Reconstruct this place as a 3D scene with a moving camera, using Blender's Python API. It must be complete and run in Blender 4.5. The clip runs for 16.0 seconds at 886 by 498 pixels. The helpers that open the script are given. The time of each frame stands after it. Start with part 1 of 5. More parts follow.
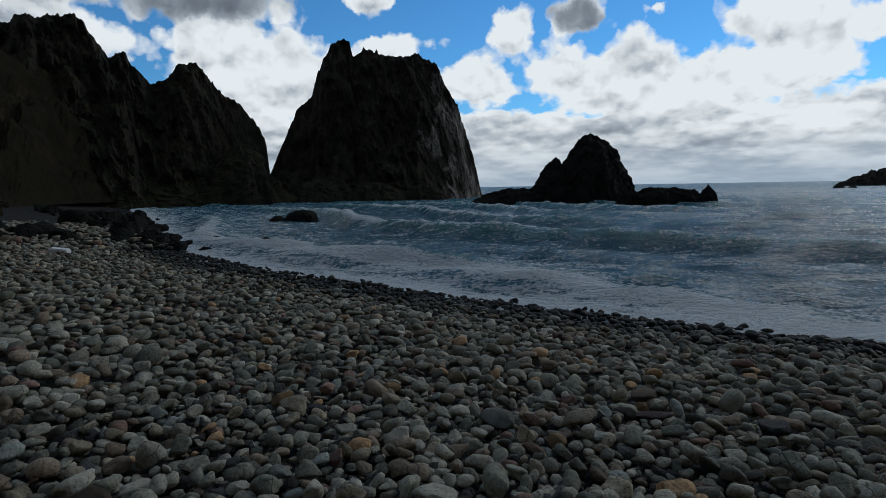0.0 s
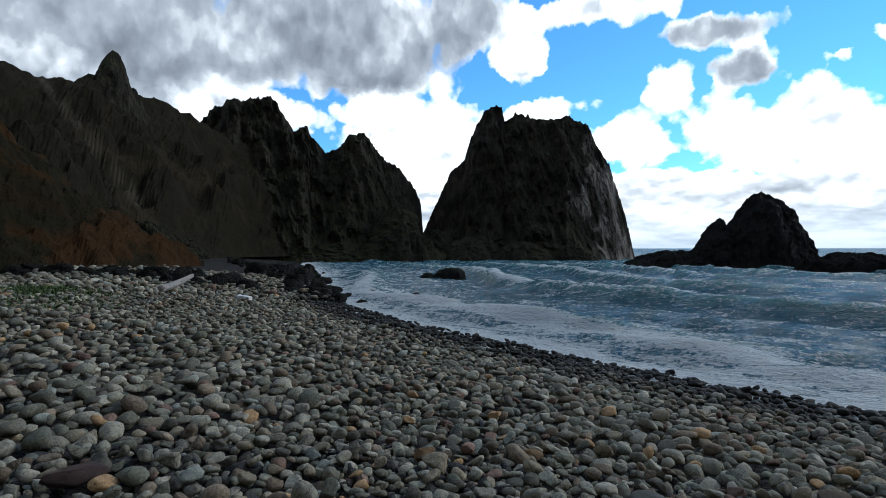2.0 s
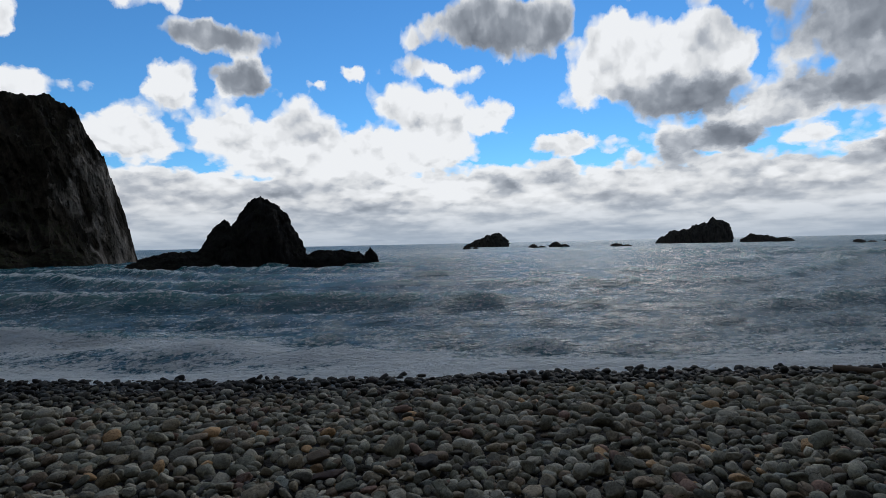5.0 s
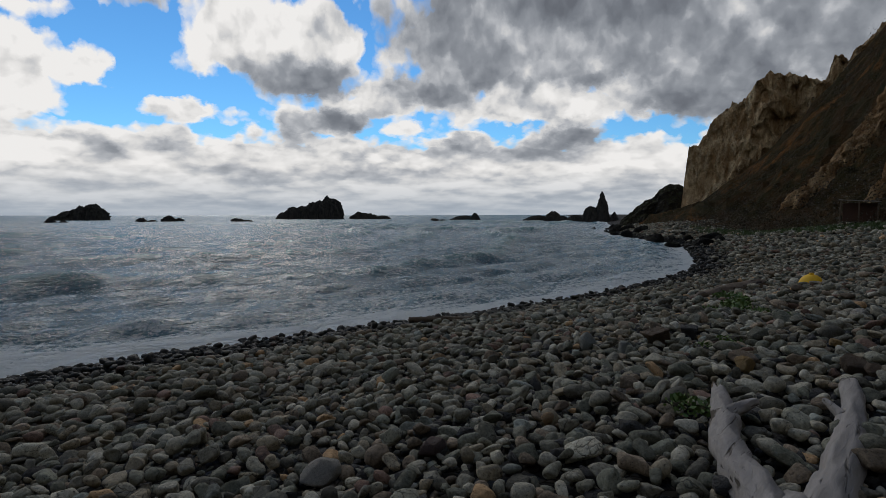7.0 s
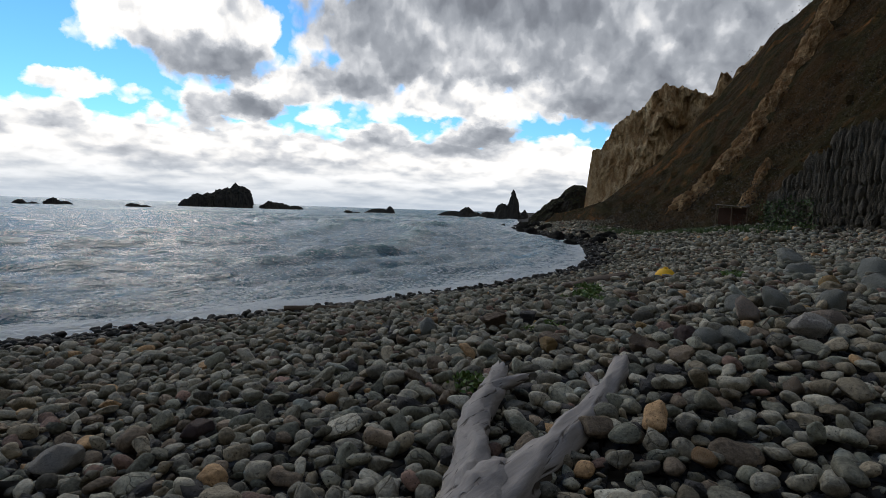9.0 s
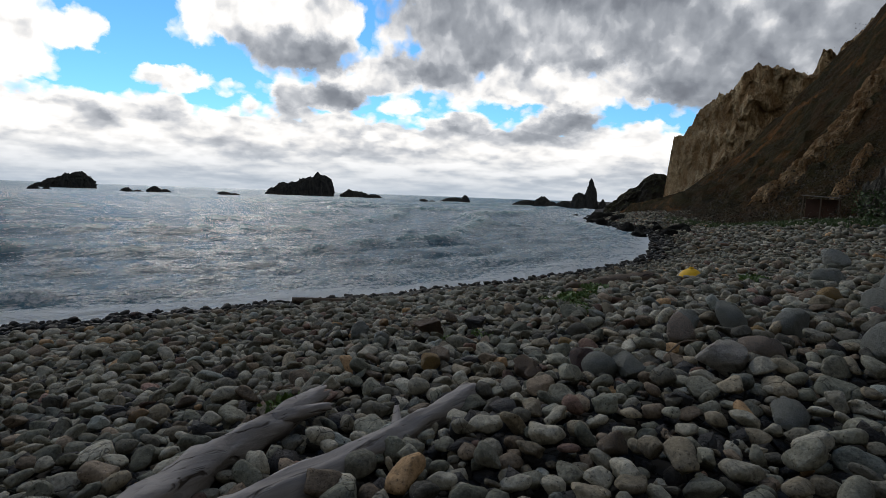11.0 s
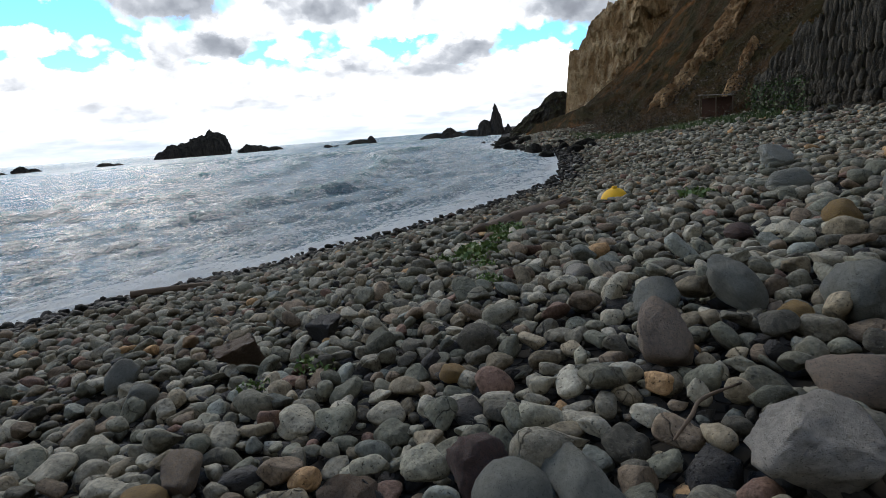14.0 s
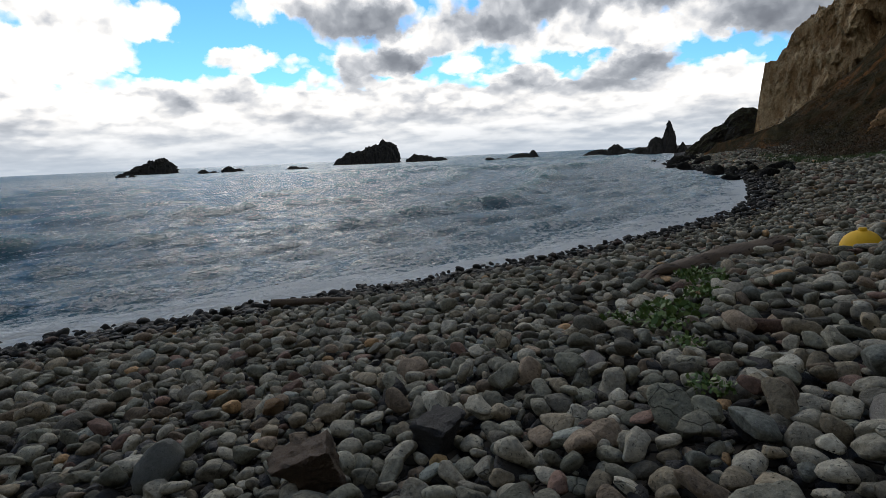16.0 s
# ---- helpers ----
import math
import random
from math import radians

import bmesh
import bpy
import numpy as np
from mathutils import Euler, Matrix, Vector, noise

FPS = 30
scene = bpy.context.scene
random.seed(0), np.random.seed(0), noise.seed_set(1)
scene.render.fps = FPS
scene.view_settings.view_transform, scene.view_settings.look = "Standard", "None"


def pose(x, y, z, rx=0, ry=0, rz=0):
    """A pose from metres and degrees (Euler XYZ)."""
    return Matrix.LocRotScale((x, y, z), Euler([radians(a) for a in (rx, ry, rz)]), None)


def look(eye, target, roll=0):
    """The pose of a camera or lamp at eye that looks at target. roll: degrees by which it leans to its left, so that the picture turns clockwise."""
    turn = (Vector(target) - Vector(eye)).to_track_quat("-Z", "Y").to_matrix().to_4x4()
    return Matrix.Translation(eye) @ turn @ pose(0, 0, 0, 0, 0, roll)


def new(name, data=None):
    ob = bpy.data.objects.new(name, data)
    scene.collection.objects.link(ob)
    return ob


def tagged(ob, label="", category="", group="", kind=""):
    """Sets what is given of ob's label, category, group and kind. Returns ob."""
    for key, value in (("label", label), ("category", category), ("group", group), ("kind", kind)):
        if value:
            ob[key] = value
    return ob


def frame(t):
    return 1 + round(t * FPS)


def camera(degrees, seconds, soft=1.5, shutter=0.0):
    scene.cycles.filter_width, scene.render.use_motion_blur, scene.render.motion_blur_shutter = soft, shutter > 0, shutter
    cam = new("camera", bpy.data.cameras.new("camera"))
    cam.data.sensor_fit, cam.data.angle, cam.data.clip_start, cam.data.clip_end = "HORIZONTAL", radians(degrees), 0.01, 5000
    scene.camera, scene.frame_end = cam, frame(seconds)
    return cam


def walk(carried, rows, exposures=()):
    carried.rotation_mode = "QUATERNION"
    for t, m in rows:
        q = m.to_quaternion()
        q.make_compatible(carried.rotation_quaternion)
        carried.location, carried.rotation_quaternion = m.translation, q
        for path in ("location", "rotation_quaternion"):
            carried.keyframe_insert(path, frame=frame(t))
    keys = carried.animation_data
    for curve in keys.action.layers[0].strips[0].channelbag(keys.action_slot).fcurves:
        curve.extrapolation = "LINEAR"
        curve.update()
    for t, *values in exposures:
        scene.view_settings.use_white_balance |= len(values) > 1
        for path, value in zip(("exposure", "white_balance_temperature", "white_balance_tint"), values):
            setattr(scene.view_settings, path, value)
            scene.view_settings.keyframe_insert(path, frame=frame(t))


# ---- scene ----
cam = camera(77.4, 16.0, 0.65)
PATH = [
    (0.00, pose(-0.246, -0.006, 3.475, 83.64, 1.02, 23.39)),
    (0.50, pose(-0.245, -0.008, 3.476, 83.47, 0.62, 29.70)),
    (1.00, pose(-0.248, -0.008, 3.477, 84.38, -0.34, 35.43)),
    (1.50, pose(-0.239, -0.020, 3.483, 86.87, 0.02, 38.38)),
    (2.00, pose(-0.235, -0.026, 3.485, 89.92, 0.07, 38.52)),
    (2.50, pose(-0.246, -0.009, 3.478, 92.86, 0.27, 34.03)),
    (3.00, pose(-0.257, 0.006, 3.470, 93.70, 0.87, 25.34)),
    (3.50, pose(-0.248, -0.005, 3.474, 92.45, 0.93, 17.22)),
    (4.00, pose(-0.210, -0.050, 3.493, 89.92, 1.35, 8.78)),
    (4.50, pose(-0.203, -0.130, 3.546, 89.43, 0.97, -0.54)),
    (5.00, pose(-0.179, -0.214, 3.571, 89.41, 1.23, -9.55)),
    (5.20, pose(-0.170, -0.251, 3.573, 89.08, 1.78, -14.46)),
    (7.30, pose(-0.027, -0.420, 3.439, 86.26, 0.34, -49.68)),
    (7.50, pose(-0.028, -0.434, 3.407, 86.13, 0.77, -50.63)),
    (8.00, pose(0.051, -0.431, 3.356, 86.23, 0.79, -52.17)),
    (8.50, pose(0.293, -0.798, 3.285, 86.63, -0.28, -55.12)),
    (8.70, pose(0.439, -0.926, 3.305, 86.19, -1.64, -56.27)),
    (10.80, pose(2.186, -2.319, 3.511, 85.32, -2.71, -49.42)),
    (11.00, pose(2.325, -2.282, 3.516, 84.52, -2.12, -47.88)),
    (11.50, pose(2.775, -2.076, 3.459, 82.03, -0.98, -44.89)),
    (12.00, pose(3.350, -1.881, 3.461, 80.83, -0.78, -44.65)),
    (12.50, pose(3.769, -1.674, 3.392, 80.15, -0.25, -45.29)),
    (13.00, pose(4.275, -1.483, 3.367, 79.21, 0.94, -49.15)),
    (13.50, pose(4.699, -1.292, 3.388, 78.71, 2.58, -54.16)),
    (14.00, pose(5.000, -1.081, 3.368, 78.05, 4.51, -57.34)),
    (14.50, pose(5.395, -0.662, 3.376, 79.50, 4.19, -51.76)),
    (15.00, pose(5.685, -0.273, 3.384, 79.52, 2.93, -46.77)),
    (15.50, pose(6.000, -0.086, 3.327, 80.11, 2.52, -42.71)),
    (16.00, pose(6.336, 0.043, 3.346, 80.46, 2.58, -40.92)),
]
EXPOSURES = [(0, -0.67, 5950, 5), (0.5, -0.52, 5950, 5), (1, -0.06, 5950, 5), (1.5, 0.14, 5950, 5), (2, 0.27, 5950, 5), (2.5, 0.16, 5950, 5), (3, -0.05, 5950, 5), (3.5, -0.32, 5950, 5), (4, -0.49, 6150, 9), (5, -0.58, 6150, 9), (7.5, -0.63, 6550, 10),
             (8, -0.36, 6550, 10), (8.5, -0.1, 6550, 10), (11, -0.21, 6550, 10), (12, -0.2, 6550, 10), (12.5, -0.18, 6550, 10), (13, 0.14, 6550, 10), (14, 0.52, 6550, 10), (14.5, 0.58, 6550, 10), (15, 0.37, 6550, 10), (15.5, 0.09, 6550, 10), (16, -0.12, 6550, 10)]
walk(cam, PATH, EXPOSURES)

# ---------------------------------------------------------------- world and sun
SUN_AZ, SUN_EL = 27.0, 30.0


class Nodes:
    """Short hand for a node tree."""

    def __init__(self, tree):
        self.t = tree
        tree.nodes.clear()

    def n(self, kind, inputs=(), **props):
        node = self.t.nodes.new(kind)
        for key, value in props.items():
            if key == "operation":
                node.operation = value
            elif key == "data_type":
                node.data_type = value
            elif key == "blend_type":
                node.blend_type = value
            elif key == "noise_dimensions":
                node.noise_dimensions = value
            elif key == "feature":
                node.feature = value
            elif key == "noise_type":
                node.noise_type = value
            elif key == "attribute_name":
                node.attribute_name = value
        for key, value in dict(inputs).items():
            if hasattr(value, "is_output"):
                self.t.links.new(value, node.inputs[key])
            else:
                node.inputs[key].default_value = value
        return node

    def m(self, op, a, b=0.0, c=None, clamp=False):
        node = self.t.nodes.new("ShaderNodeMath")
        node.operation, node.use_clamp = op, clamp
        for i, v in enumerate((a, b) if c is None else (a, b, c)):
            if hasattr(v, "is_output"):
                self.t.links.new(v, node.inputs[i])
            else:
                node.inputs[i].default_value = v
        return node.outputs[0]

    def mix(self, fac, a, b, mode="MIX"):
        node = self.t.nodes.new("ShaderNodeMix")
        node.data_type, node.blend_type = "RGBA", mode
        for i, v in ((0, fac), (6, a), (7, b)):
            if hasattr(v, "is_output"):
                self.t.links.new(v, node.inputs[i])
            else:
                node.inputs[i].default_value = v if i == 0 or len(v) == 4 else (*v, 1)
        return node.outputs[2]

    def ramp(self, fac, stops, constant=False):
        node = self.t.nodes.new("ShaderNodeValToRGB")
        node.color_ramp.interpolation = "CONSTANT" if constant else "LINEAR"
        els = node.color_ramp.elements
        while len(els) < len(stops):
            els.new(0.5)
        for e, (p, c) in zip(els, stops):
            e.position, e.color = p, (*c, 1)
        self.t.links.new(fac, node.inputs[0])
        return node.outputs[0]

    def noise(self, vec, scale, detail=4.0, rough=0.55, dist=0.0):
        node = self.n("ShaderNodeTexNoise", {"Scale": scale, "Detail": detail, "Roughness": rough, "Distortion": dist})
        self.t.links.new(vec, node.inputs["Vector"])
        return node.outputs[0]


# cloud masses: azimuth, elevation, half width, half height (degrees)
WHITE_CLOUDS = [(-16.2, 14.7, 2.3, 1.8), (-2.3, 15.6, 0.9, 0.5), (0.2, 16.8, 1.1, 0.6), (-27.4, 13.4, 3.4, 1.2), (-20, 10.2, 4.2, 2.4), (-6.2, 9.8, 8, 3.3), (-38, 10.0, 7, 3.8), (-45, 12.8, 5, 3.2), (-24, 22.6, 7, 1.2), (-30.5, 19.3, 2.8, 2.8),
                (9, 12.4, 5.6, 3.4), (3, 9.0, 8, 3.0), (23.4, 9.4, 3.4, 0.8), (26.4, 17.0, 4.0, 3.8), (36.8, 16.8, 3.6, 2.3), (10.6, 17.2, 4.6, 1.0), (31, 16.6, 5.6, 3.2), (15, 12.4, 2.3, 2.1), (44.8, 8.7, 4.0, 1.4), (67, 9.9, 1.9, 1.1), (57, 10.6, 9, 2.0), (42.5, 10.9, 4.2, 1.4), (65, 6, 2.5, 0.9), (-60, 13, 8, 3)]
GREY_CLOUDS = [(-51, 19.8, 16, 4.6), (-37, 22.0, 6.2, 3.4), (-48, 16.7, 7, 2), (-74, 20, 9, 5), (-9.2, 15.9, 2.4, 1.7), (-12.3, 19.6, 4.0, 1.0), (15.7, 21.0, 7.4, 2.7), (33, 13.2, 5.6, 2.6), (35.6, 9.2, 4.6, 1.5), (57, 17.5, 15, 6.2), (71.6, 11.8, 7.5, 3.4), (77, 15.5, 12, 4.4),
               (48.3, 6.9, 5.2, 1.4), (59.5, 7.4, 5, 1.6), (45.5, 12, 5.4, 2.2), (15.3, 5.9, 1.9, 0.9), (64.9, 3.4, 3.7, 0.8), (92, 24, 30, 14), (40, 34, 44, 10), (-45, 34, 34, 9), (150, 30, 60, 40), (-120, 30, 60, 40)]


def build_world():
    world = bpy.data.worlds.new("World")
    scene.world = world
    world.use_nodes = True
    k = Nodes(world.node_tree)
    co = k.n("ShaderNodeTexCoord").outputs["Generated"]
    sep = k.n("ShaderNodeSeparateXYZ", {0: co}).outputs
    az = k.m("DEGREES", k.m("ARCTAN2", sep[0], sep[1]))
    el = k.m("DEGREES", k.m("ARCSINE", sep[2]))
    # rows of cloud crowd together towards the horizon
    row = k.m("MULTIPLY", k.m("LOGARITHM", k.m("ADD", k.m("MAXIMUM", el, 0.0), 3.0), 2.718), 6.0)

    def stir(a_scale, e_scale, detail, seed):
        v = k.n("ShaderNodeCombineXYZ", {0: k.m("MULTIPLY", az, a_scale), 1: k.m("MULTIPLY", row, e_scale), 2: seed}).outputs[0]
        node = k.n("ShaderNodeTexNoise", {"Vector": v, "Scale": 1.0, "Detail": detail, "Roughness": 0.6})
        rgb = k.n("ShaderNodeSeparateXYZ", {0: node.outputs["Color"]}).outputs
        return [k.m("SUBTRACT", c, 0.5) for c in rgb]

    wide, small = stir(0.11, 0.5, 3.0, 1.3), stir(0.55, 1.7, 6.0, 8.1)
    waz = k.m("ADD", az, k.m("ADD", k.m("MULTIPLY", wide[0], 6.0), k.m("MULTIPLY", small[0], 2.6)))
    wel = k.m("ADD", el, k.m("ADD", k.m("MULTIPLY", wide[1], 2.6), k.m("MULTIPLY", small[1], 1.9)))

    # rounded heads of cumulus, large and small
    def heads(up):
        total = None
        for a_scale, e_scale, share, seed in ((0.20, 0.55, 0.56, 2.4), (0.55, 1.4, 0.26, 5.7), (1.5, 3.6, 0.09, 9.1)):
            v = k.n("ShaderNodeCombineXYZ", {0: k.m("MULTIPLY", k.m("ADD", az, k.m("MULTIPLY", small[0], 1.6)), a_scale), 1: k.m("MULTIPLY", k.m("ADD", k.m("ADD", row, k.m("MULTIPLY", small[1], 0.7)), up), e_scale), 2: seed}).outputs[0]
            d = k.n("ShaderNodeTexVoronoi", {"Vector": v, "Scale": 1.0, "Smoothness": 0.35}, feature="SMOOTH_F1").outputs["Distance"]
            q = k.m("MULTIPLY", k.m("SUBTRACT", 1.0, k.m("MULTIPLY", d, 1.25)), share)
            total = q if total is None else k.m("ADD", total, q)
        return k.m("ADD", total, k.m("MULTIPLY", small[2], 0.16))

    lump, lump_up = heads(0.0), heads(0.55)

    def blob(masses):
        total = None
        for a, e, ra, re in masses:
            da = k.m("MULTIPLY", k.m("SUBTRACT", waz, a), 1.0 / ra)
            de = k.m("MULTIPLY", k.m("SUBTRACT", wel, e), 1.0 / re)
            q = k.m("SUBTRACT", 1.14, k.m("SQRT", k.m("ADD", k.m("MULTIPLY", da, da), k.m("MULTIPLY", de, de))))
            q = k.m("MULTIPLY", q, math.sqrt(min(ra, re)) * 0.6)
            total = q if total is None else k.m("SMOOTH_MAX", total, q, 0.35)
        return total

    white, grey = blob(WHITE_CLOUDS), blob(GREY_CLOUDS)
    band = k.m("MULTIPLY", k.m("SUBTRACT", 7.9, wel), 0.32)
    mass = k.m("MAXIMUM", k.m("MAXIMUM", white, grey), band)
    inside = k.m("ADD", k.m("MINIMUM", k.m("MAXIMUM", mass, -2.0), 0.9), k.m("MULTIPLY", k.m("SUBTRACT", lump, 0.30), 1.5))
    cover = k.n("ShaderNodeMapRange", {0: inside, 1: -0.02, 2: 0.24}).outputs[0]
    # tops lit, bases grey, rims bright
    calm = k.n("ShaderNodeMapRange", {0: el, 1: 1.0, 2: 9.0, 3: 0.42, 4: 0.95}).outputs[0]
    relief = k.m("MULTIPLY", k.m("SUBTRACT", lump_up, lump), calm)
    weight = k.m("SUBTRACT", k.m("MINIMUM", k.m("MAXIMUM", grey, -0.5), 0.9), k.m("MINIMUM", k.m("MAXIMUM", white, -0.35), 0.7))
    body_grey = k.n("ShaderNodeMapRange", {0: weight, 1: -0.8, 2: 0.75, 3: 0.06, 4: 0.59}).outputs[0]
    low = k.n("ShaderNodeMapRange", {0: el, 1: 9.0, 2: 6.0, 3: 0.0, 4: 1.0}).outputs[0]
    body_grey = k.m("ADD", k.m("MULTIPLY", body_grey, k.m("SUBTRACT", 1.0, k.m("MULTIPLY", low, 0.55))), k.m("MULTIPLY", low, k.m("ADD", 0.10, k.m("MULTIPLY", wide[2], 0.6))))
    rim = k.n("ShaderNodeMapRange", {0: inside, 1: 0.08, 2: 0.5, 3: 0.30, 4: 0.0}).outputs[0]
    tone = k.m("ADD", k.m("ADD", body_grey, relief), k.m("SUBTRACT", k.m("ADD", k.m("MULTIPLY", small[2], 0.20), k.m("MULTIPLY", wide[2], 0.7)), rim), clamp=True)
    cloud = k.ramp(tone, [(0.0, (1.32, 1.30, 1.28)), (0.16, (1.08, 1.07, 1.06)), (0.34, (0.70, 0.725, 0.77)), (0.54, (0.42, 0.45, 0.50)), (0.78, (0.275, 0.30, 0.345)), (1.0, (0.20, 0.218, 0.255))])
    # haze at the horizon
    haze = k.n("ShaderNodeMapRange", {0: el, 1: 0.0, 2: 4.5, 3: 0.82, 4: 0.0}).outputs[0]
    cloud = k.mix(haze, cloud, (0.56, 0.65, 0.76))
    sky = k.n("ShaderNodeTexSky")
    sky.sky_type, sky.sun_disc = "NISHITA", False
    sky.sun_elevation, sky.sun_rotation = radians(SUN_EL), radians(SUN_AZ)
    sky.ozone_density, sky.dust_density, sky.air_density = 3.0, 0.0, 1.0
    deep = k.mix(1.0, sky.outputs[0], (0.54, 0.97, 1.26), "MULTIPLY")
    blue = k.n("ShaderNodeBackground", {0: deep, 1: 0.13})
    white_bg = k.n("ShaderNodeBackground", {0: cloud, 1: 1.0})
    both = k.n("ShaderNodeMixShader", {0: cover, 1: blue.outputs[0], 2: white_bg.outputs[0]})
    out = k.n("ShaderNodeOutputWorld", {0: both.outputs[0]})
    return world


build_world()
sun_data = bpy.data.lights.new("sun", "SUN")
sun_data.energy, sun_data.angle, sun_data.color = 1.25, radians(34), (1.0, 0.95, 0.88)
sun_lamp = new("sun", sun_data)
sun_dir = Vector((math.sin(radians(SUN_AZ)) * math.cos(radians(SUN_EL)), math.cos(radians(SUN_AZ)) * math.cos(radians(SUN_EL)), math.sin(radians(SUN_EL))))
sun_lamp.matrix_world = look(sun_dir * 50, (0, 0, 0))


# ---------------------------------------------------------------- materials
def material(name):
    mat = bpy.data.materials.new(name)
    mat.use_nodes = True
    k = Nodes(mat.node_tree)
    bsdf = k.n("ShaderNodeBsdfPrincipled")
    k.n("ShaderNodeOutputMaterial", {0: bsdf.outputs[0]})
    return mat, k, bsdf


def bump(k, bsdf, height, strength, distance):
    b = k.n("ShaderNodeBump", {"Height": height, "Strength": strength, "Distance": distance})
    k.t.links.new(b.outputs[0], bsdf.inputs["Normal"])
    return b


def stone_material():
    mat, k, bsdf = material("beach_stone")
    geo = k.n("ShaderNodeNewGeometry").outputs
    island, where = geo["Random Per Island"], geo["Position"]
    own = k.n("ShaderNodeObjectInfo").outputs["Random"]
    rnd = k.m("FRACT", k.m("ADD", island, own))
    rnd2 = k.m("FRACT", k.m("MULTIPLY", rnd, 17.31))
    tint = k.ramp(rnd, [(0.0, (0.165, 0.162, 0.130)), (0.20, (0.215, 0.202, 0.165)), (0.36, (0.118, 0.122, 0.098)), (0.50, (0.180, 0.152, 0.108)), (0.60, (0.080, 0.076, 0.064)),
                        (0.70, (0.235, 0.222, 0.185)), (0.80, (0.165, 0.125, 0.090)), (0.90, (0.25, 0.24, 0.205)), (0.92, (0.165, 0.10, 0.08)), (0.955, (0.30, 0.18, 0.08)), (0.967, (0.15, 0.165, 0.155))], True)
    grain = k.noise(where, 38.0, 6.0, 0.65)
    patch = k.noise(where, 7.0, 4.0, 0.6, 0.4)
    shade = k.m("ADD", k.m("MULTIPLY", rnd2, 0.55), 0.66)
    shade = k.m("MULTIPLY", shade, k.m("ADD", k.m("MULTIPLY", grain, 2.5), k.m("MULTIPLY", patch, 1.0)))
    shade = k.m("MAXIMUM", k.m("SUBTRACT", shade, 0.52), 0.12)
    scale = k.n("ShaderNodeCombineXYZ", {0: shade, 1: shade, 2: shade}).outputs[0]
    col = k.mix(1.0, tint, scale, "MULTIPLY")
    col = k.mix(1.0, col, (1.04, 1.01, 0.87), "MULTIPLY")
    col = k.mix(0.18, col, k.n("ShaderNodeRGBToBW", {0: col}).outputs[0])
    pit = k.m("MULTIPLY", k.m("SUBTRACT", k.noise(where, 70.0, 3.0, 0.6, 0.3), 0.60), 11.0, clamp=True)
    col = k.mix(k.m("MULTIPLY", pit, k.m("ADD", 0.25, k.m("MULTIPLY", rnd2, 0.7))), col, (0.022, 0.021, 0.018))
    bent = k.n("ShaderNodeVectorMath", {0: where, 1: k.n("ShaderNodeVectorMath", {0: k.n("ShaderNodeTexNoise", {"Vector": where, "Scale": 9.0}).outputs["Color"], 1: (0.10, 0.10, 0.10)}, operation="MULTIPLY").outputs[0]}, operation="ADD").outputs[0]
    line = k.n("ShaderNodeTexVoronoi", {"Vector": bent, "Scale": 4.5}, feature="DISTANCE_TO_EDGE").outputs[0]
    vein = k.m("SUBTRACT", 1.0, k.m("MULTIPLY", line, 60.0), clamp=True)
    some = k.m("GREATER_THAN", k.m("FRACT", k.m("MULTIPLY", rnd, 7.77)), 0.78)
    col = k.mix(k.m("MULTIPLY", k.m("MULTIPLY", vein, some), 0.6), col, (0.028, 0.026, 0.022))
    # pale specks
    speck = k.m("MULTIPLY", k.m("SUBTRACT", k.noise(where, 95.0, 2.0, 0.5), 0.66), 9.0, clamp=True)
    col = k.mix(k.m("MULTIPLY", speck, 0.35), col, (0.36, 0.35, 0.32))
    # stones near the water are wet
    z = k.n("ShaderNodeSeparateXYZ", {0: where}).outputs[2]
    wet = k.m("MULTIPLY", k.m("SUBTRACT", k.m("ADD", 0.27, k.m("MULTIPLY", patch, 0.7)), z), 4.5, clamp=True)
    col = k.mix(k.m("MULTIPLY", wet, 0.92), col, (0.012, 0.013, 0.014))
    k.t.links.new(col, bsdf.inputs["Base Color"])
    k.t.links.new(k.m("SUBTRACT", 0.88, k.m("MULTIPLY", wet, 0.30)), bsdf.inputs["Roughness"])
    k.t.links.new(k.m("SUBTRACT", 0.18, k.m("MULTIPLY", wet, 0.10)), bsdf.inputs["Specular IOR Level"])
    bump(k, bsdf, k.m("SUBTRACT", k.m("ADD", grain, k.m("MULTIPLY", patch, 0.8)), k.m("ADD", k.m("MULTIPLY", pit, 0.35), k.m("MULTIPLY", k.m("MULTIPLY", vein, some), 0.6))), 1.0, 0.014)
    return mat


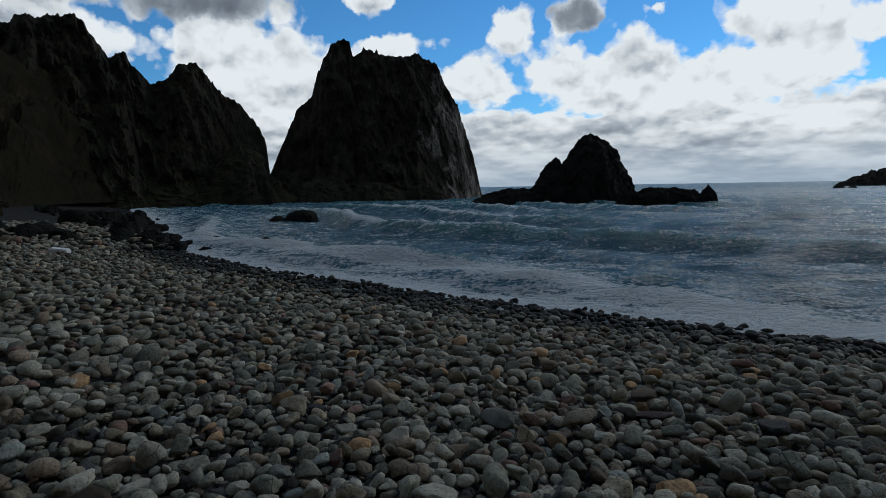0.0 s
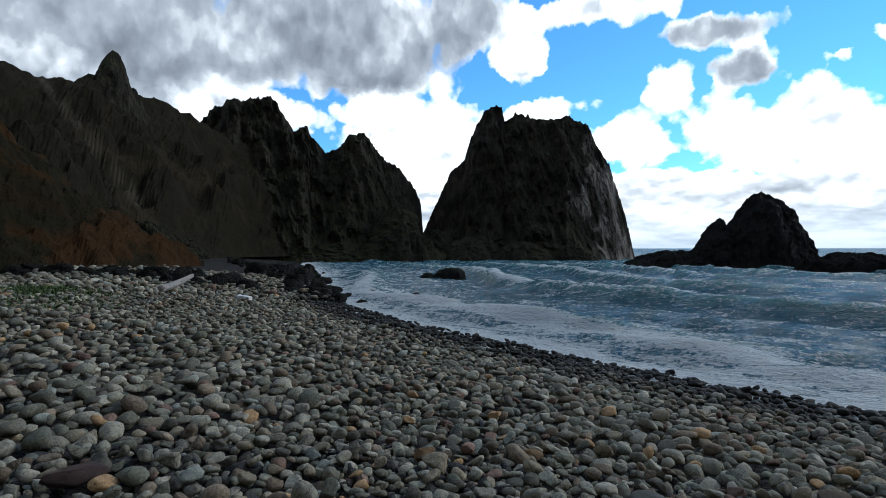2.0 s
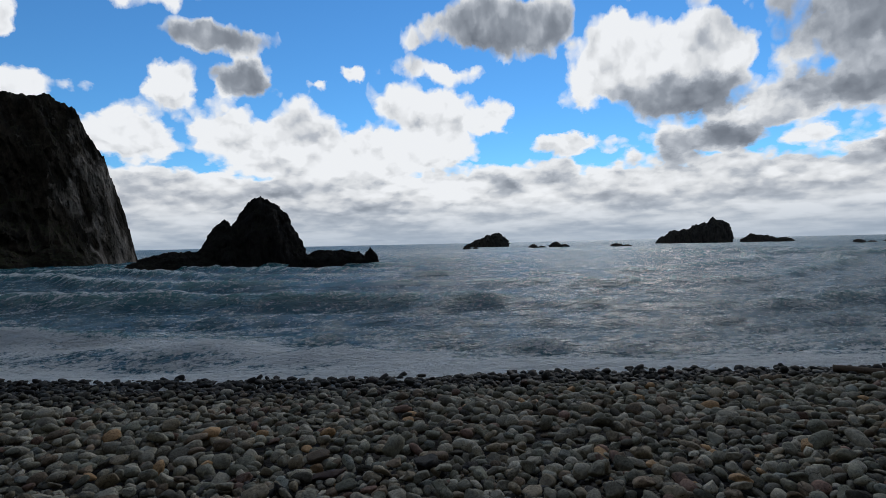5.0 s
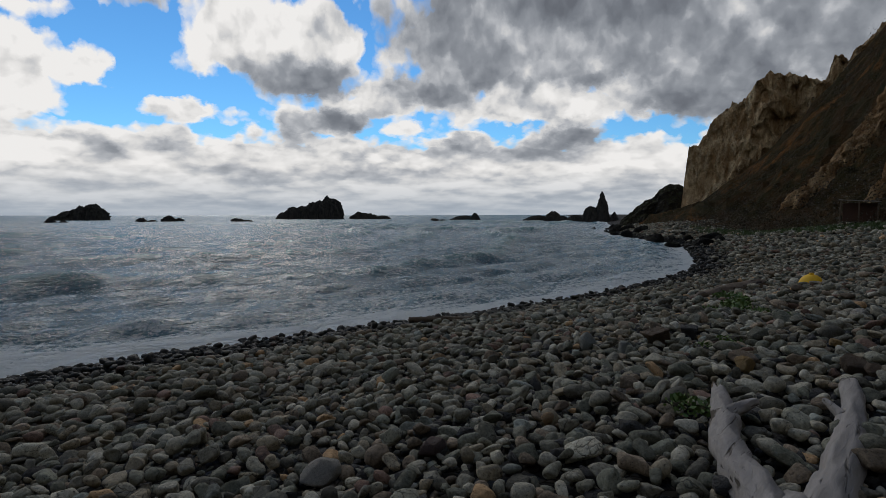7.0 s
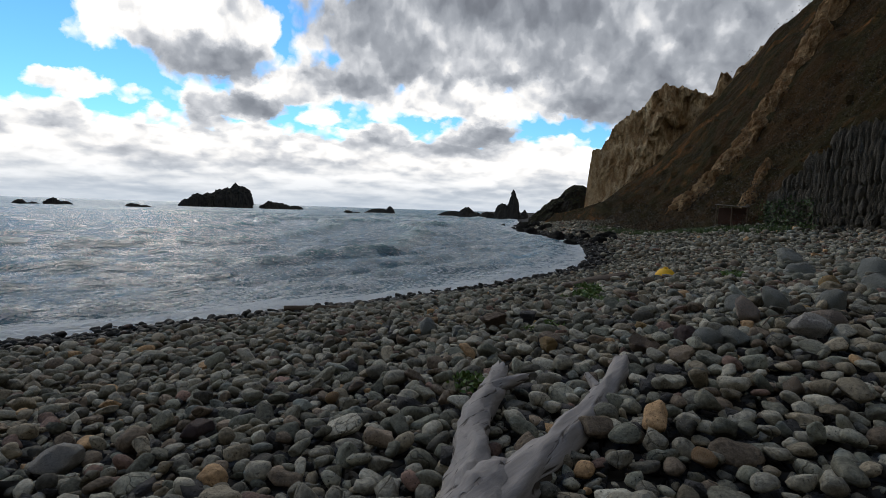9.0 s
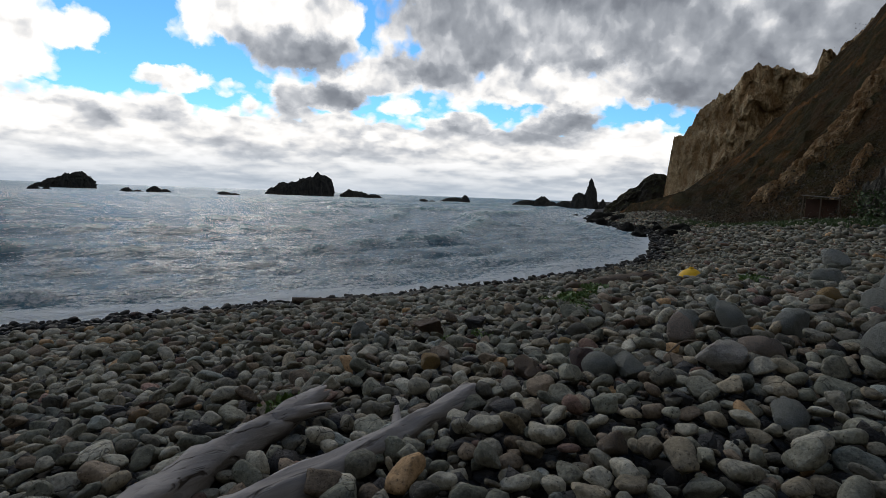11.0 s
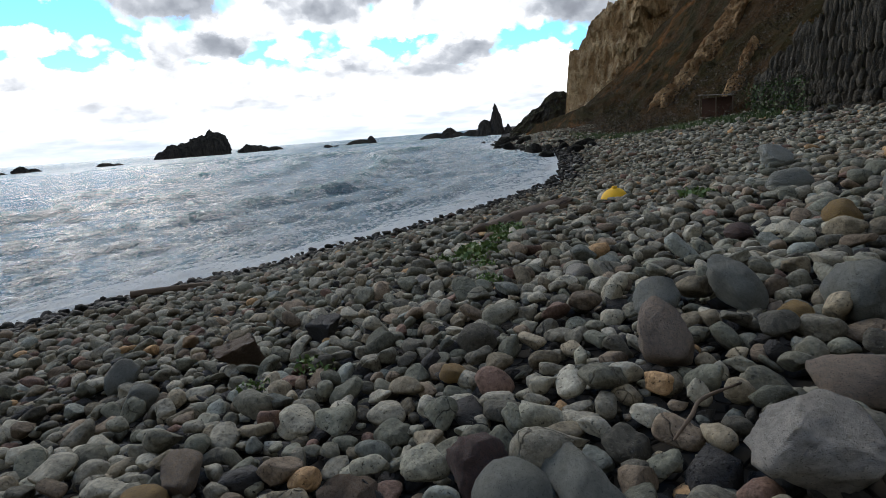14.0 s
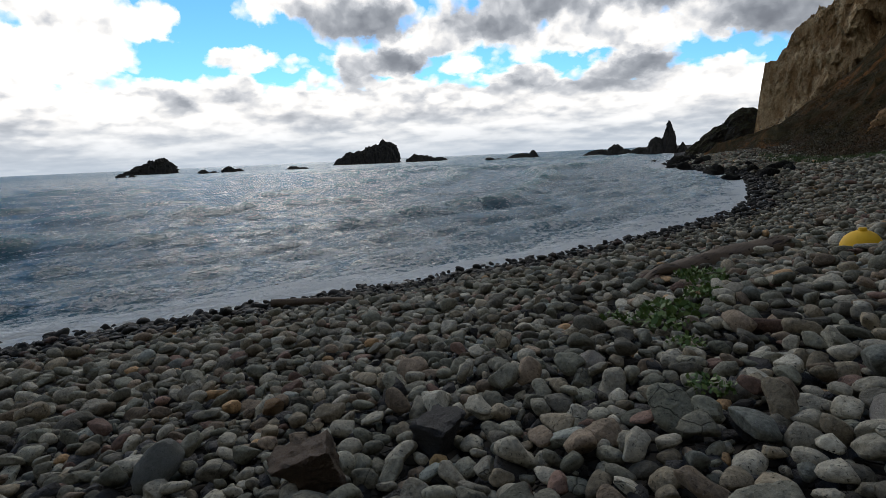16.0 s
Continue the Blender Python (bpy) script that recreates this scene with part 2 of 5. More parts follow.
def single_stone_material(name, tint, second, scale=9.0):
    mat, k, bsdf = material(name)
    where = k.n("ShaderNodeTexCoord").outputs["Object"]
    patch = k.noise(where, scale, 5.0, 0.62, 0.5)
    grain = k.noise(where, scale * 6, 6.0, 0.65)
    f = k.m("MULTIPLY", k.m("SUBTRACT", patch, 0.38), 4.0, clamp=True)
    col = k.mix(f, tint, second)
    col = k.mix(k.m("MULTIPLY", grain, 0.22), col, (0.06, 0.055, 0.05))
    k.t.links.new(col, bsdf.inputs["Base Color"])
    bsdf.inputs["Roughness"].default_value = 0.8
    pit = k.m("MULTIPLY", k.m("SUBTRACT", k.noise(where, scale * 4.0, 3.0, 0.6, 0.3), 0.58), 9.0, clamp=True)
    col = k.mix(k.m("MULTIPLY", pit, 0.85), col, tuple(c * 0.15 for c in tint))
    blot = k.m("MULTIPLY", k.m("SUBTRACT", k.noise(where, scale * 0.28, 6.0, 0.7, 0.6), 0.5), 5.0, clamp=True)
    col = k.mix(k.m("MULTIPLY", blot, 0.45), col, tuple(c * 0.5 for c in second))
    k.t.links.new(col, bsdf.inputs["Base Color"])
    bump(k, bsdf, k.m("SUBTRACT", k.m("ADD", grain, patch), pit), 1.0, 0.05)
    return mat


def rock_material(name, base, light, moss, scale=0.25, streak=1.0, moss_from=0.55, bare=None):
    """Cliff rock: strata and vertical streaks, lichen or grass on flatter parts."""
    mat, k, bsdf = material(name)
    geo = k.n("ShaderNodeNewGeometry").outputs
    where = geo["Position"]
    sep = k.n("ShaderNodeSeparateXYZ", {0: where}).outputs
    tall = k.n("ShaderNodeCombineXYZ", {0: sep[0], 1: sep[1], 2: k.m("MULTIPLY", sep[2], 0.28)}).outputs[0]
    rib = k.noise(tall, scale * 2.2 * streak, 6.0, 0.62, 0.6)
    patch = k.noise(where, scale * 0.6, 5.0, 0.6, 0.3)
    fine = k.noise(where, scale * 9, 6.0, 0.68)
    col = k.mix(k.m("MULTIPLY", k.m("SUBTRACT", rib, 0.42), 4.0, clamp=True), base, light)
    dark = tuple(c * 0.45 for c in base)
    col = k.mix(k.m("MULTIPLY", k.m("SUBTRACT", fine, 0.45), 2.4, clamp=True), col, dark)
    up = k.n("ShaderNodeSeparateXYZ", {0: geo["Normal"]}).outputs[2]
    grow = k.m("MULTIPLY", k.m("SUBTRACT", k.m("ADD", up, k.m("MULTIPLY", patch, 0.8)), moss_from + 0.4), 3.0, clamp=True)
    col = k.mix(grow, col, moss)
    if bare:  # bleached, streaked faces
        where_bare = k.n("ShaderNodeAttribute", attribute_name="pale").outputs["Fac"]
        wash = k.noise(tall, scale * 1.3, 7.0, 0.7, 0.8)
        drip = k.m("MULTIPLY", k.m("SUBTRACT", k.m("ADD", k.m("MULTIPLY", where_bare, 0.34), wash), 0.80), 6.0, clamp=True)
        tone = k.mix(k.m("MULTIPLY", k.m("SUBTRACT", rib, 0.4), 3.5, clamp=True), tuple(c * 0.5 for c in bare), bare)
        col = k.mix(k.m("MULTIPLY", drip, k.m("MINIMUM", k.m("MULTIPLY", where_bare, 3.0), 1.0)), col, tone)
    k.t.links.new(col, bsdf.inputs["Base Color"])
    bsdf.inputs["Roughness"].default_value = 0.9
    bsdf.inputs["Specular IOR Level"].default_value = 0.08
    bump(k, bsdf, k.m("ADD", rib, k.m("MULTIPLY", fine, 0.8)), 1.0, 0.9)
    return mat


def hill_material(name, tints, earth=None):
    """Brush and dry grass; earth: the colour of a worn track down the slope."""
    mat, k, bsdf = material(name)
    where = k.n("ShaderNodeNewGeometry").outputs["Position"]
    patch = k.noise(where, 0.07, 5.0, 0.62, 0.6)
    fine = k.noise(where, 0.9, 7.0, 0.7, 0.2)
    col = k.ramp(patch, tints)
    col = k.mix(k.m("MULTIPLY", k.m("SUBTRACT", fine, 0.4), 2.2, clamp=True), col, (0.010, 0.009, 0.005))
    if earth:
        track = k.n("ShaderNodeAttribute", attribute_name="track").outputs["Fac"]
        col = k.mix(k.m("MULTIPLY", track, k.m("ADD", 0.35, k.m("MULTIPLY", fine, 0.7)), clamp=True), col, earth)
    k.t.links.new(col, bsdf.inputs["Base Color"])
    bsdf.inputs["Roughness"].default_value = 0.95
    bsdf.inputs["Specular IOR Level"].default_value = 0.04
    bump(k, bsdf, fine, 1.0, 0.5)
    return mat


def ground_material():
    mat, k, bsdf = material("shingle")
    where = k.n("ShaderNodeNewGeometry").outputs["Position"]
    cell = k.n("ShaderNodeTexVoronoi", {"Scale": 9.0, "Vector": where})
    edge = k.n("ShaderNodeTexVoronoi", {"Scale": 9.0, "Vector": where}, feature="DISTANCE_TO_EDGE").outputs[0]
    tone = k.n("ShaderNodeSeparateXYZ", {0: cell.outputs["Color"]}).outputs[0]
    # near-black cells and edges: shade between cobbles is put into the colour
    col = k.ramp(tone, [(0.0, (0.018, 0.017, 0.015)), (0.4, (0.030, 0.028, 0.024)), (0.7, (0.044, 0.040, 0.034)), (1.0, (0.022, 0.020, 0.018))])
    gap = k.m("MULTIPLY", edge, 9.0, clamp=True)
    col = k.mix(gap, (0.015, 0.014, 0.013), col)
    z = k.n("ShaderNodeSeparateXYZ", {0: where}).outputs[2]
    wet = k.m("MULTIPLY", k.m("SUBTRACT", 0.5, z), 4.0, clamp=True)
    col = k.mix(k.m("MULTIPLY", wet, 0.7), col, (0.014, 0.015, 0.016))
    k.t.links.new(col, bsdf.inputs["Base Color"])
    bsdf.inputs["Roughness"].default_value = 0.8
    bsdf.inputs["Specular IOR Level"].default_value = 0.08
    bump(k, bsdf, gap, 0.8, 0.04)
    return mat


def water_material():
    mat, k, bsdf = material("sea_water")
    where = k.n("ShaderNodeNewGeometry").outputs["Position"]
    foam = k.n("ShaderNodeAttribute", attribute_name="foam").outputs["Fac"]
    streak = k.n("ShaderNodeMapping", {0: where, 3: (0.35, 1.0, 1.0)})
    lace = k.noise(streak.outputs[0], 1.1, 8.0, 0.68, 1.2)
    lace2 = k.noise(where, 5.0, 5.0, 0.65, 0.6)
    f = k.m("ADD", foam, k.m("ADD", k.m("MULTIPLY", k.m("SUBTRACT", lace, 0.5), 2.3), k.m("MULTIPLY", k.m("SUBTRACT", lace2, 0.5), 1.9)))
    f = k.m("MULTIPLY", k.m("SUBTRACT", f, 0.42), 2.8, clamp=True)
    high = k.n("ShaderNodeSeparateXYZ", {0: where}).outputs[2]
    thin = k.n("ShaderNodeMapRange", {0: high, 1: 0.15, 2: 0.75}).outputs[0]
    deep = k.mix(thin, (0.032, 0.140, 0.200), (0.045, 0.200, 0.215))
    col = k.mix(f, deep, (0.74, 0.79, 0.79))
    k.t.links.new(col, bsdf.inputs["Base Color"])
    away = k.n("ShaderNodeVectorMath", {0: where}, operation="LENGTH").outputs[1]
    calm = k.n("ShaderNodeMapRange", {0: away, 1: 30.0, 2: 500.0, 3: 0.19, 4: 0.42}).outputs[0]
    k.t.links.new(k.m("ADD", calm, k.m("MULTIPLY", f, 0.5)), bsdf.inputs["Roughness"])
    bsdf.inputs["IOR"].default_value = 1.33
    bsdf.inputs["Specular IOR Level"].default_value = 0.37
    bsdf.inputs["Specular Tint"].default_value = (0.42, 0.60, 0.78, 1)
    wide = k.n("ShaderNodeMapping", {0: where, 3: (0.45, 1.0, 1.0)})
    chop = k.noise(wide.outputs[0], 1.9, 7.0, 0.66, 0.7)
    rip = k.noise(wide.outputs[0], 10.0, 4.0, 0.65, 0.4)
    bump(k, bsdf, k.m("ADD", chop, k.m("MULTIPLY", rip, 0.36)), 1.0, 0.95)
    return mat


def wood_material(name, base, dark, scale=6.0):
    mat, k, bsdf = material(name)
    where = k.n("ShaderNodeTexCoord").outputs["Object"]
    along = k.n("ShaderNodeMapping", {0: where, 3: (0.12, 1.0, 1.0)}).outputs[0]
    grain = k.noise(along, scale * 5, 6.0, 0.6, 0.6)
    stain = k.noise(where, scale * 0.6, 4.0, 0.6)
    crack = k.m("MULTIPLY", k.m("SUBTRACT", k.noise(along, scale * 2.2, 3.0, 0.5, 1.0), 0.60), 12.0, clamp=True)
    col = k.mix(k.m("MULTIPLY", k.m("SUBTRACT", grain, 0.35), 2.0, clamp=True), tuple(c * 0.6 for c in base), base)
    col = k.mix(k.m("MULTIPLY", k.m("SUBTRACT", stain, 0.45), 2.0, clamp=True), col, tuple(c * 0.72 for c in base))
    col = k.mix(crack, col, dark)
    k.t.links.new(col, bsdf.inputs["Base Color"])
    bsdf.inputs["Roughness"].default_value = 0.85
    bsdf.inputs["Specular IOR Level"].default_value = 0.2
    bump(k, bsdf, k.m("SUBTRACT", grain, k.m("MULTIPLY", crack, 1.5)), 0.6, 0.012)
    return mat


def plain_material(name, colour, rough=0.6, vary=0.25, scale=20.0):
    mat, k, bsdf = material(name)
    where = k.n("ShaderNodeTexCoord").outputs["Object"]
    n1 = k.noise(where, scale, 5.0, 0.6)
    col = k.mix(k.m("MULTIPLY", n1, vary * 2), colour, tuple(c * 0.45 for c in colour))
    k.t.links.new(col, bsdf.inputs["Base Color"])
    bsdf.inputs["Roughness"].default_value = rough
    return mat


def leaf_material(name, a, b):
    mat, k, bsdf = material(name)
    rnd = k.n("ShaderNodeNewGeometry").outputs["Random Per Island"]
    col = k.mix(rnd, a, b)
    k.t.links.new(col, bsdf.inputs["Base Color"])
    bsdf.inputs["Roughness"].default_value = 0.7
    return mat


STONE = stone_material()
GROUND = ground_material()
WATER = water_material()
HILL = hill_material("hill_brush", [(0.3, (0.022, 0.022, 0.009)), (0.43, (0.044, 0.023, 0.008)), (0.53, (0.024, 0.021, 0.007)), (0.64, (0.135, 0.058, 0.016)), (0.8, (0.034, 0.030, 0.010))])
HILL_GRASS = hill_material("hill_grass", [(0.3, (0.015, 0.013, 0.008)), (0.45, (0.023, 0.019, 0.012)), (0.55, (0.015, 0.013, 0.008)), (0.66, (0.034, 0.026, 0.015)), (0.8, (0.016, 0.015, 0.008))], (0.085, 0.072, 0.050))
SPUR_BRUSH = hill_material("spur_brush", [(0.3, (0.014, 0.015, 0.007)), (0.43, (0.022, 0.014, 0.007)), (0.52, (0.015, 0.014, 0.007)), (0.60, (0.048, 0.023, 0.009)), (0.8, (0.030, 0.018, 0.007))])
DARK_ROCK = rock_material("dark_sea_rock", (0.016, 0.0155, 0.015), (0.036, 0.033, 0.029), (0.018, 0.019, 0.012), 0.6)
# dark sea rock made paler: the haze of distance is put into its colour
HAZED_ROCK = rock_material("hazed_sea_rock", (0.036, 0.035, 0.034), (0.072, 0.066, 0.058), (0.034, 0.034, 0.024), 0.3)
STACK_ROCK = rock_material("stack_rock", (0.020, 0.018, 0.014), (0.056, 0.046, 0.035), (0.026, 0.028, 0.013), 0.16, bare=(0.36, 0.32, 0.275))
OUTCROP_ROCK = rock_material("weathered_sandstone", (0.23, 0.125, 0.052), (0.52, 0.36, 0.19), (0.08, 0.06, 0.025), 0.5, 1.0, 0.7)
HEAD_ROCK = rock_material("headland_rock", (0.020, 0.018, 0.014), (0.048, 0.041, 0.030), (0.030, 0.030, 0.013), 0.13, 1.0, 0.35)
SAND_ROCK = rock_material("sandstone", (0.32, 0.20, 0.095), (0.68, 0.53, 0.32), (0.10, 0.08, 0.035), 0.22, 1.0, 0.85)
DRIFT = wood_material("driftwood", (0.33, 0.30, 0.27), (0.05, 0.04, 0.03))
BROWN_WOOD = wood_material("old_timber", (0.16, 0.12, 0.085), (0.03, 0.02, 0.015))
YELLOW = plain_material("yellow_plastic", (0.74, 0.42, 0.002), 0.75, 0.2, 8.0)
LEAF = leaf_material("weed_leaf", (0.045, 0.10, 0.018), (0.11, 0.16, 0.03))
BRUSH = leaf_material("brush_leaf", (0.046, 0.023, 0.008), (0.020, 0.021, 0.007))
GRASS = leaf_material("grass_blade", (0.030, 0.066, 0.012), (0.060, 0.090, 0.020))


# ---------------------------------------------------------------- mesh helpers
def mesh_np(name, verts, faces, mat, smooth=True):
    """A mesh from arrays; all faces have the same number of corners."""
    me = bpy.data.meshes.new(name)
    verts, faces = np.asarray(verts, np.float32), np.asarray(faces, np.int32)
    n, m = faces.shape
    me.vertices.add(len(verts))
    me.vertices.foreach_set("co", verts.ravel())
    me.loops.add(n * m)
    me.loops.foreach_set("vertex_index", faces.ravel())
    me.polygons.add(n)
    me.polygons.foreach_set("loop_start", np.arange(0, n * m, m, dtype=np.int32))
    me.polygons.foreach_set("use_smooth", np.full(n, smooth))
    me.materials.append(mat)
    me.update(calc_edges=True)
    return me


def part(name, me, parent, label=""):
    ob = new(name, me)
    ob.parent = parent
    if label:
        ob["label"] = label
    return ob


def grid_faces(nu, nv, wrap=False):
    """Quads of a grid with nu columns and nv rows, rows first."""
    cols = nu if wrap else nu - 1
    i, j = np.meshgrid(np.arange(cols), np.arange(nv - 1))
    i, j = i.ravel(), j.ravel()
    k2 = (i + 1) % nu
    return np.stack([j * nu + i, j * nu + k2, (j + 1) * nu + k2, (j + 1) * nu + i], 1)


def fbm(p, scale, octaves=4, ridged=False):
    """Sum of noise at a point."""
    total, amp, f = 0.0, 1.0, scale
    for _ in range(octaves):
        v = noise.noise(Vector(p) * f)
        total += amp * ((0.5 - abs(v)) * 2 - 0.5 if ridged else v)
        amp *= 0.5
        f *= 2.1
    return total


# ---------------------------------------------------------------- plan of the beach
SHORE_X = [-4000, -145, -108, -65, -29, -18.7, -9.7, -3.2, 1.3, 5.6, 10.2, 14.5, 18.5, 24, 32, 39, 48, 65, 81, 92, 120, 165, 250, 4000]
SHORE_Y = [3200, 108, 82, 51, 24.0, 19.0, 16.4, 14.9, 14.1, 13.8, 12.7, 11.8, 11.0, 10.5, 10.6, 11.8, 15.0, 22, 35, 43, 57, 79, 122, 2300]


def shore(x):
    x = np.asarray(x, float)
    return sum(np.interp(x + o, SHORE_X, SHORE_Y) for o in (-2.5, -1.2, 0, 1.2, 2.5)) / 5


def inland(x, y):
    """Metres from the waterline, inland positive."""
    x = np.asarray(x, float)
    slope = (shore(x + 1) - shore(x - 1)) / 2
    return (shore(x) - y) / np.sqrt(1 + slope ** 2)


def ground_z(x, y):
    d = inland(x, y)
    s = np.interp(x, [-4, 0, 5, 7, 9, 18], [0.132, 0.138, 0.152, 0.160, 0.170, 0.186])
    top = np.interp(x, [3, 7], [13.0, 15.0])
    up = np.where(d < top, d * s, top * s + (d - top) * 0.03)
    up = np.where(d < 0, np.maximum(d * 0.12, -3.0), up)
    return np.minimum(up, 3.2)


def wavy(x, y):
    return 0.03 * np.sin(x * 1.7 + 0.4 * y) * np.sin(y * 1.3 - 0.5 * x) + 0.02 * np.sin(x * 0.6 + y * 2.9)


def stretch(lo, hi, step, far, n):
    """Even steps from lo to hi, then ever larger ones out to far on both sides."""
    mid = np.arange(lo, hi + 1e-6, step)
    grow = np.geomspace(step, far, n)
    return np.concatenate([(lo - grow)[::-1], mid, hi + grow])


def build_ground():
    xs, ys = stretch(-30, 45, 0.5, 4200, 45), stretch(-12, 26, 0.4, 4200, 45)
    X, Y = np.meshgrid(xs, ys)
    Z = ground_z(X, Y) + wavy(X, Y) - 0.11
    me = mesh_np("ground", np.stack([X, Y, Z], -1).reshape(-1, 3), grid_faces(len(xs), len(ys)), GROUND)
    return tagged(new("ground", me), "grey shingle beach sloping down to the sea", "beach", kind="structure")


ground = build_ground()


# ---------------------------------------------------------------- sea
def wave_height(x, y, d):
    """d: metres out from the waterline."""
    h = 0.0
    swell = 0.5 * np.sin(0.05 * x + 0.02 * y) + 0.35 * np.sin(0.11 * x - 0.07 * y + 1.0)
    ph = d * 0.42 + swell * 1.8
    amp = 0.54 * np.clip(d / 9, 0.0, 1) * np.exp(-d / 220)
    crest = (0.5 + 0.5 * np.sin(ph + 0.5 * np.sin(ph))) ** 5 * (0.72 + 0.28 * np.sin(0.055 * x + 0.9 * np.sin(d * 0.05) + 2.6))
    h = amp * 2.1 * crest
    for a, fx, fy, p in ((0.07, 0.20, 1.0, 0.3), (0.06, -0.26, 1.5, 1.9), (0.05, 0.55, 2.1, 4.0), (0.035, 0.8, 2.9, 2.2), (0.03, -1.0, 2.6, 5.1), (0.025, 0.7, 4.1, 0.9), (0.02, -1.2, 4.9, 3.3)):
        h = h + 1.5 * a * np.sin(fx * x + fy * y + p + 0.8 * np.sin(0.31 * x - 0.23 * y + p)) * np.clip(d / 4, 0.05, 1) * np.exp(-d / 160)
    return h, crest


def build_sea():
    az = np.radians(np.linspace(-66, 98, 520))
    r = np.geomspace(9.5, 4400, 370)
    A, Rr = np.meshgrid(az, r)
    X, Y = 3 + Rr * np.sin(A), -2 + Rr * np.cos(A)
    d = -inland(X, Y)
    h, crest = wave_height(X, Y, d)
    fade = np.clip(1.6 - Rr / 420, 0, 1)
    Z = h * fade
    Z = np.where(d < 0, -0.03 - 0.02 * np.abs(d), Z)
    keep_rows = d > -3.5
    out = np.clip(d, 0, None)
    foam = 0.90 * np.exp(-out / 1.3) + 0.25 * np.exp(-out / 8) + 0.85 * np.clip(crest - 0.66, 0, 1) * 2.6 * np.exp(-out / 110)
    foam = foam * (d > -1.0) + 0.29 * np.exp(-out / 240)
    F = grid_faces(len(az), len(r))
    flat = keep_rows.ravel()
    F = F[flat[F].any(1)]
    used, F2 = np.unique(F, return_inverse=True)
    verts = np.stack([X, Y, Z], -1).reshape(-1, 3)[used]
    me = mesh_np("sea", verts, F2.reshape(F.shape), WATER)
    at = me.attributes.new("foam", "FLOAT", "POINT")
    at.data.foreach_set("value", foam.ravel()[used].astype(np.float32))
    return tagged(new("water", me), "choppy grey-blue sea with white surf at the shore", "sea", kind="structure")


sea = build_sea()


# ---------------------------------------------------------------- rocks
def bearing(az, dist):
    return Vector((dist * math.sin(radians(az)), dist * math.cos(radians(az)), 0))


def crag(spec, seed, segs=110, rings=60, rough=0.16):
    """One peak (x, y, height, half width, half depth, turn, flatness, lean): rings about an axis, fluted and roughened by ridged noise."""
    x, y, h, rx, ry, turn, flat, *rest = spec
    lean = rest[0] if rest else 0.0
    size = min(rx, ry, h * 0.8 + 0.5)
    ct, st = math.cos(radians(turn)), math.sin(radians(turn))
    pts = []
    for j in range(rings + 1):
        v = j / rings
        prof = max(1 - v ** flat, 0.0) ** (0.62 if flat > 1.6 else 0.9)
        for i in range(segs):
            a = 2 * math.pi * i / segs
            ca, sa = math.cos(a), math.sin(a)
            px, py = rx * ca * prof, ry * sa * prof
            px += lean * v * rx
            wx, wy, wz = px * ct - py * st, px * st + py * ct, -1.5 + (h + 1.5) * v
            q = (x + wx + seed * 31.7, y + wy - seed * 11.3, wz)
            flute = fbm((q[0], q[1], wz * 0.22), 1.1 / size, 5, True) * rough * size
            block = fbm((q[0], q[1], wz * 0.45 + 0.25 * q[0]), 2.6 / size, 5, True) * rough * 0.55 * size
            chip = noise.cell(Vector((q[0], q[1], wz * 0.4)) * (8.0 / size)) * rough * 0.10 * size
            push = flute + block + chip
            edge = min(1.0, prof * 1.5 + 0.12)
            wx += (ca * ct - sa * st) * push * edge
            wy += (ca * st + sa * ct) * push * edge
            wz += (fbm((q[0], q[1], 7.7), 2.4 / size, 5, True) * 1.0 + 0.1) * rough * 0.85 * size * v * v
            pts.append((wx, wy, wz))
    return np.array(pts), grid_faces(segs, rings + 1, True)


def rock_thing(name, peaks, seed, mat, label, **kw):
    """A rock of one or more crags that stand on one base."""
    base = new(name)
    base.location = (peaks[0][0], peaks[0][1], 0)
    for n, spec in enumerate(peaks):
        v, f = crag(spec, seed + n * 0.37, **kw)
        piece = part("crag", mesh_np("crag", v, f, mat, False), base)
        piece.location = (spec[0] - peaks[0][0], spec[1] - peaks[0][1], 0)
    return tagged(base, label, "rock")


def peak(az, dist, h, rx, ry, flat=1.3, lean=0.0):
    """A peak that faces the beach: its width lies across the bearing."""
    p = bearing(az, dist)
    return (p.x, p.y, h, rx, ry, -az, flat, lean)


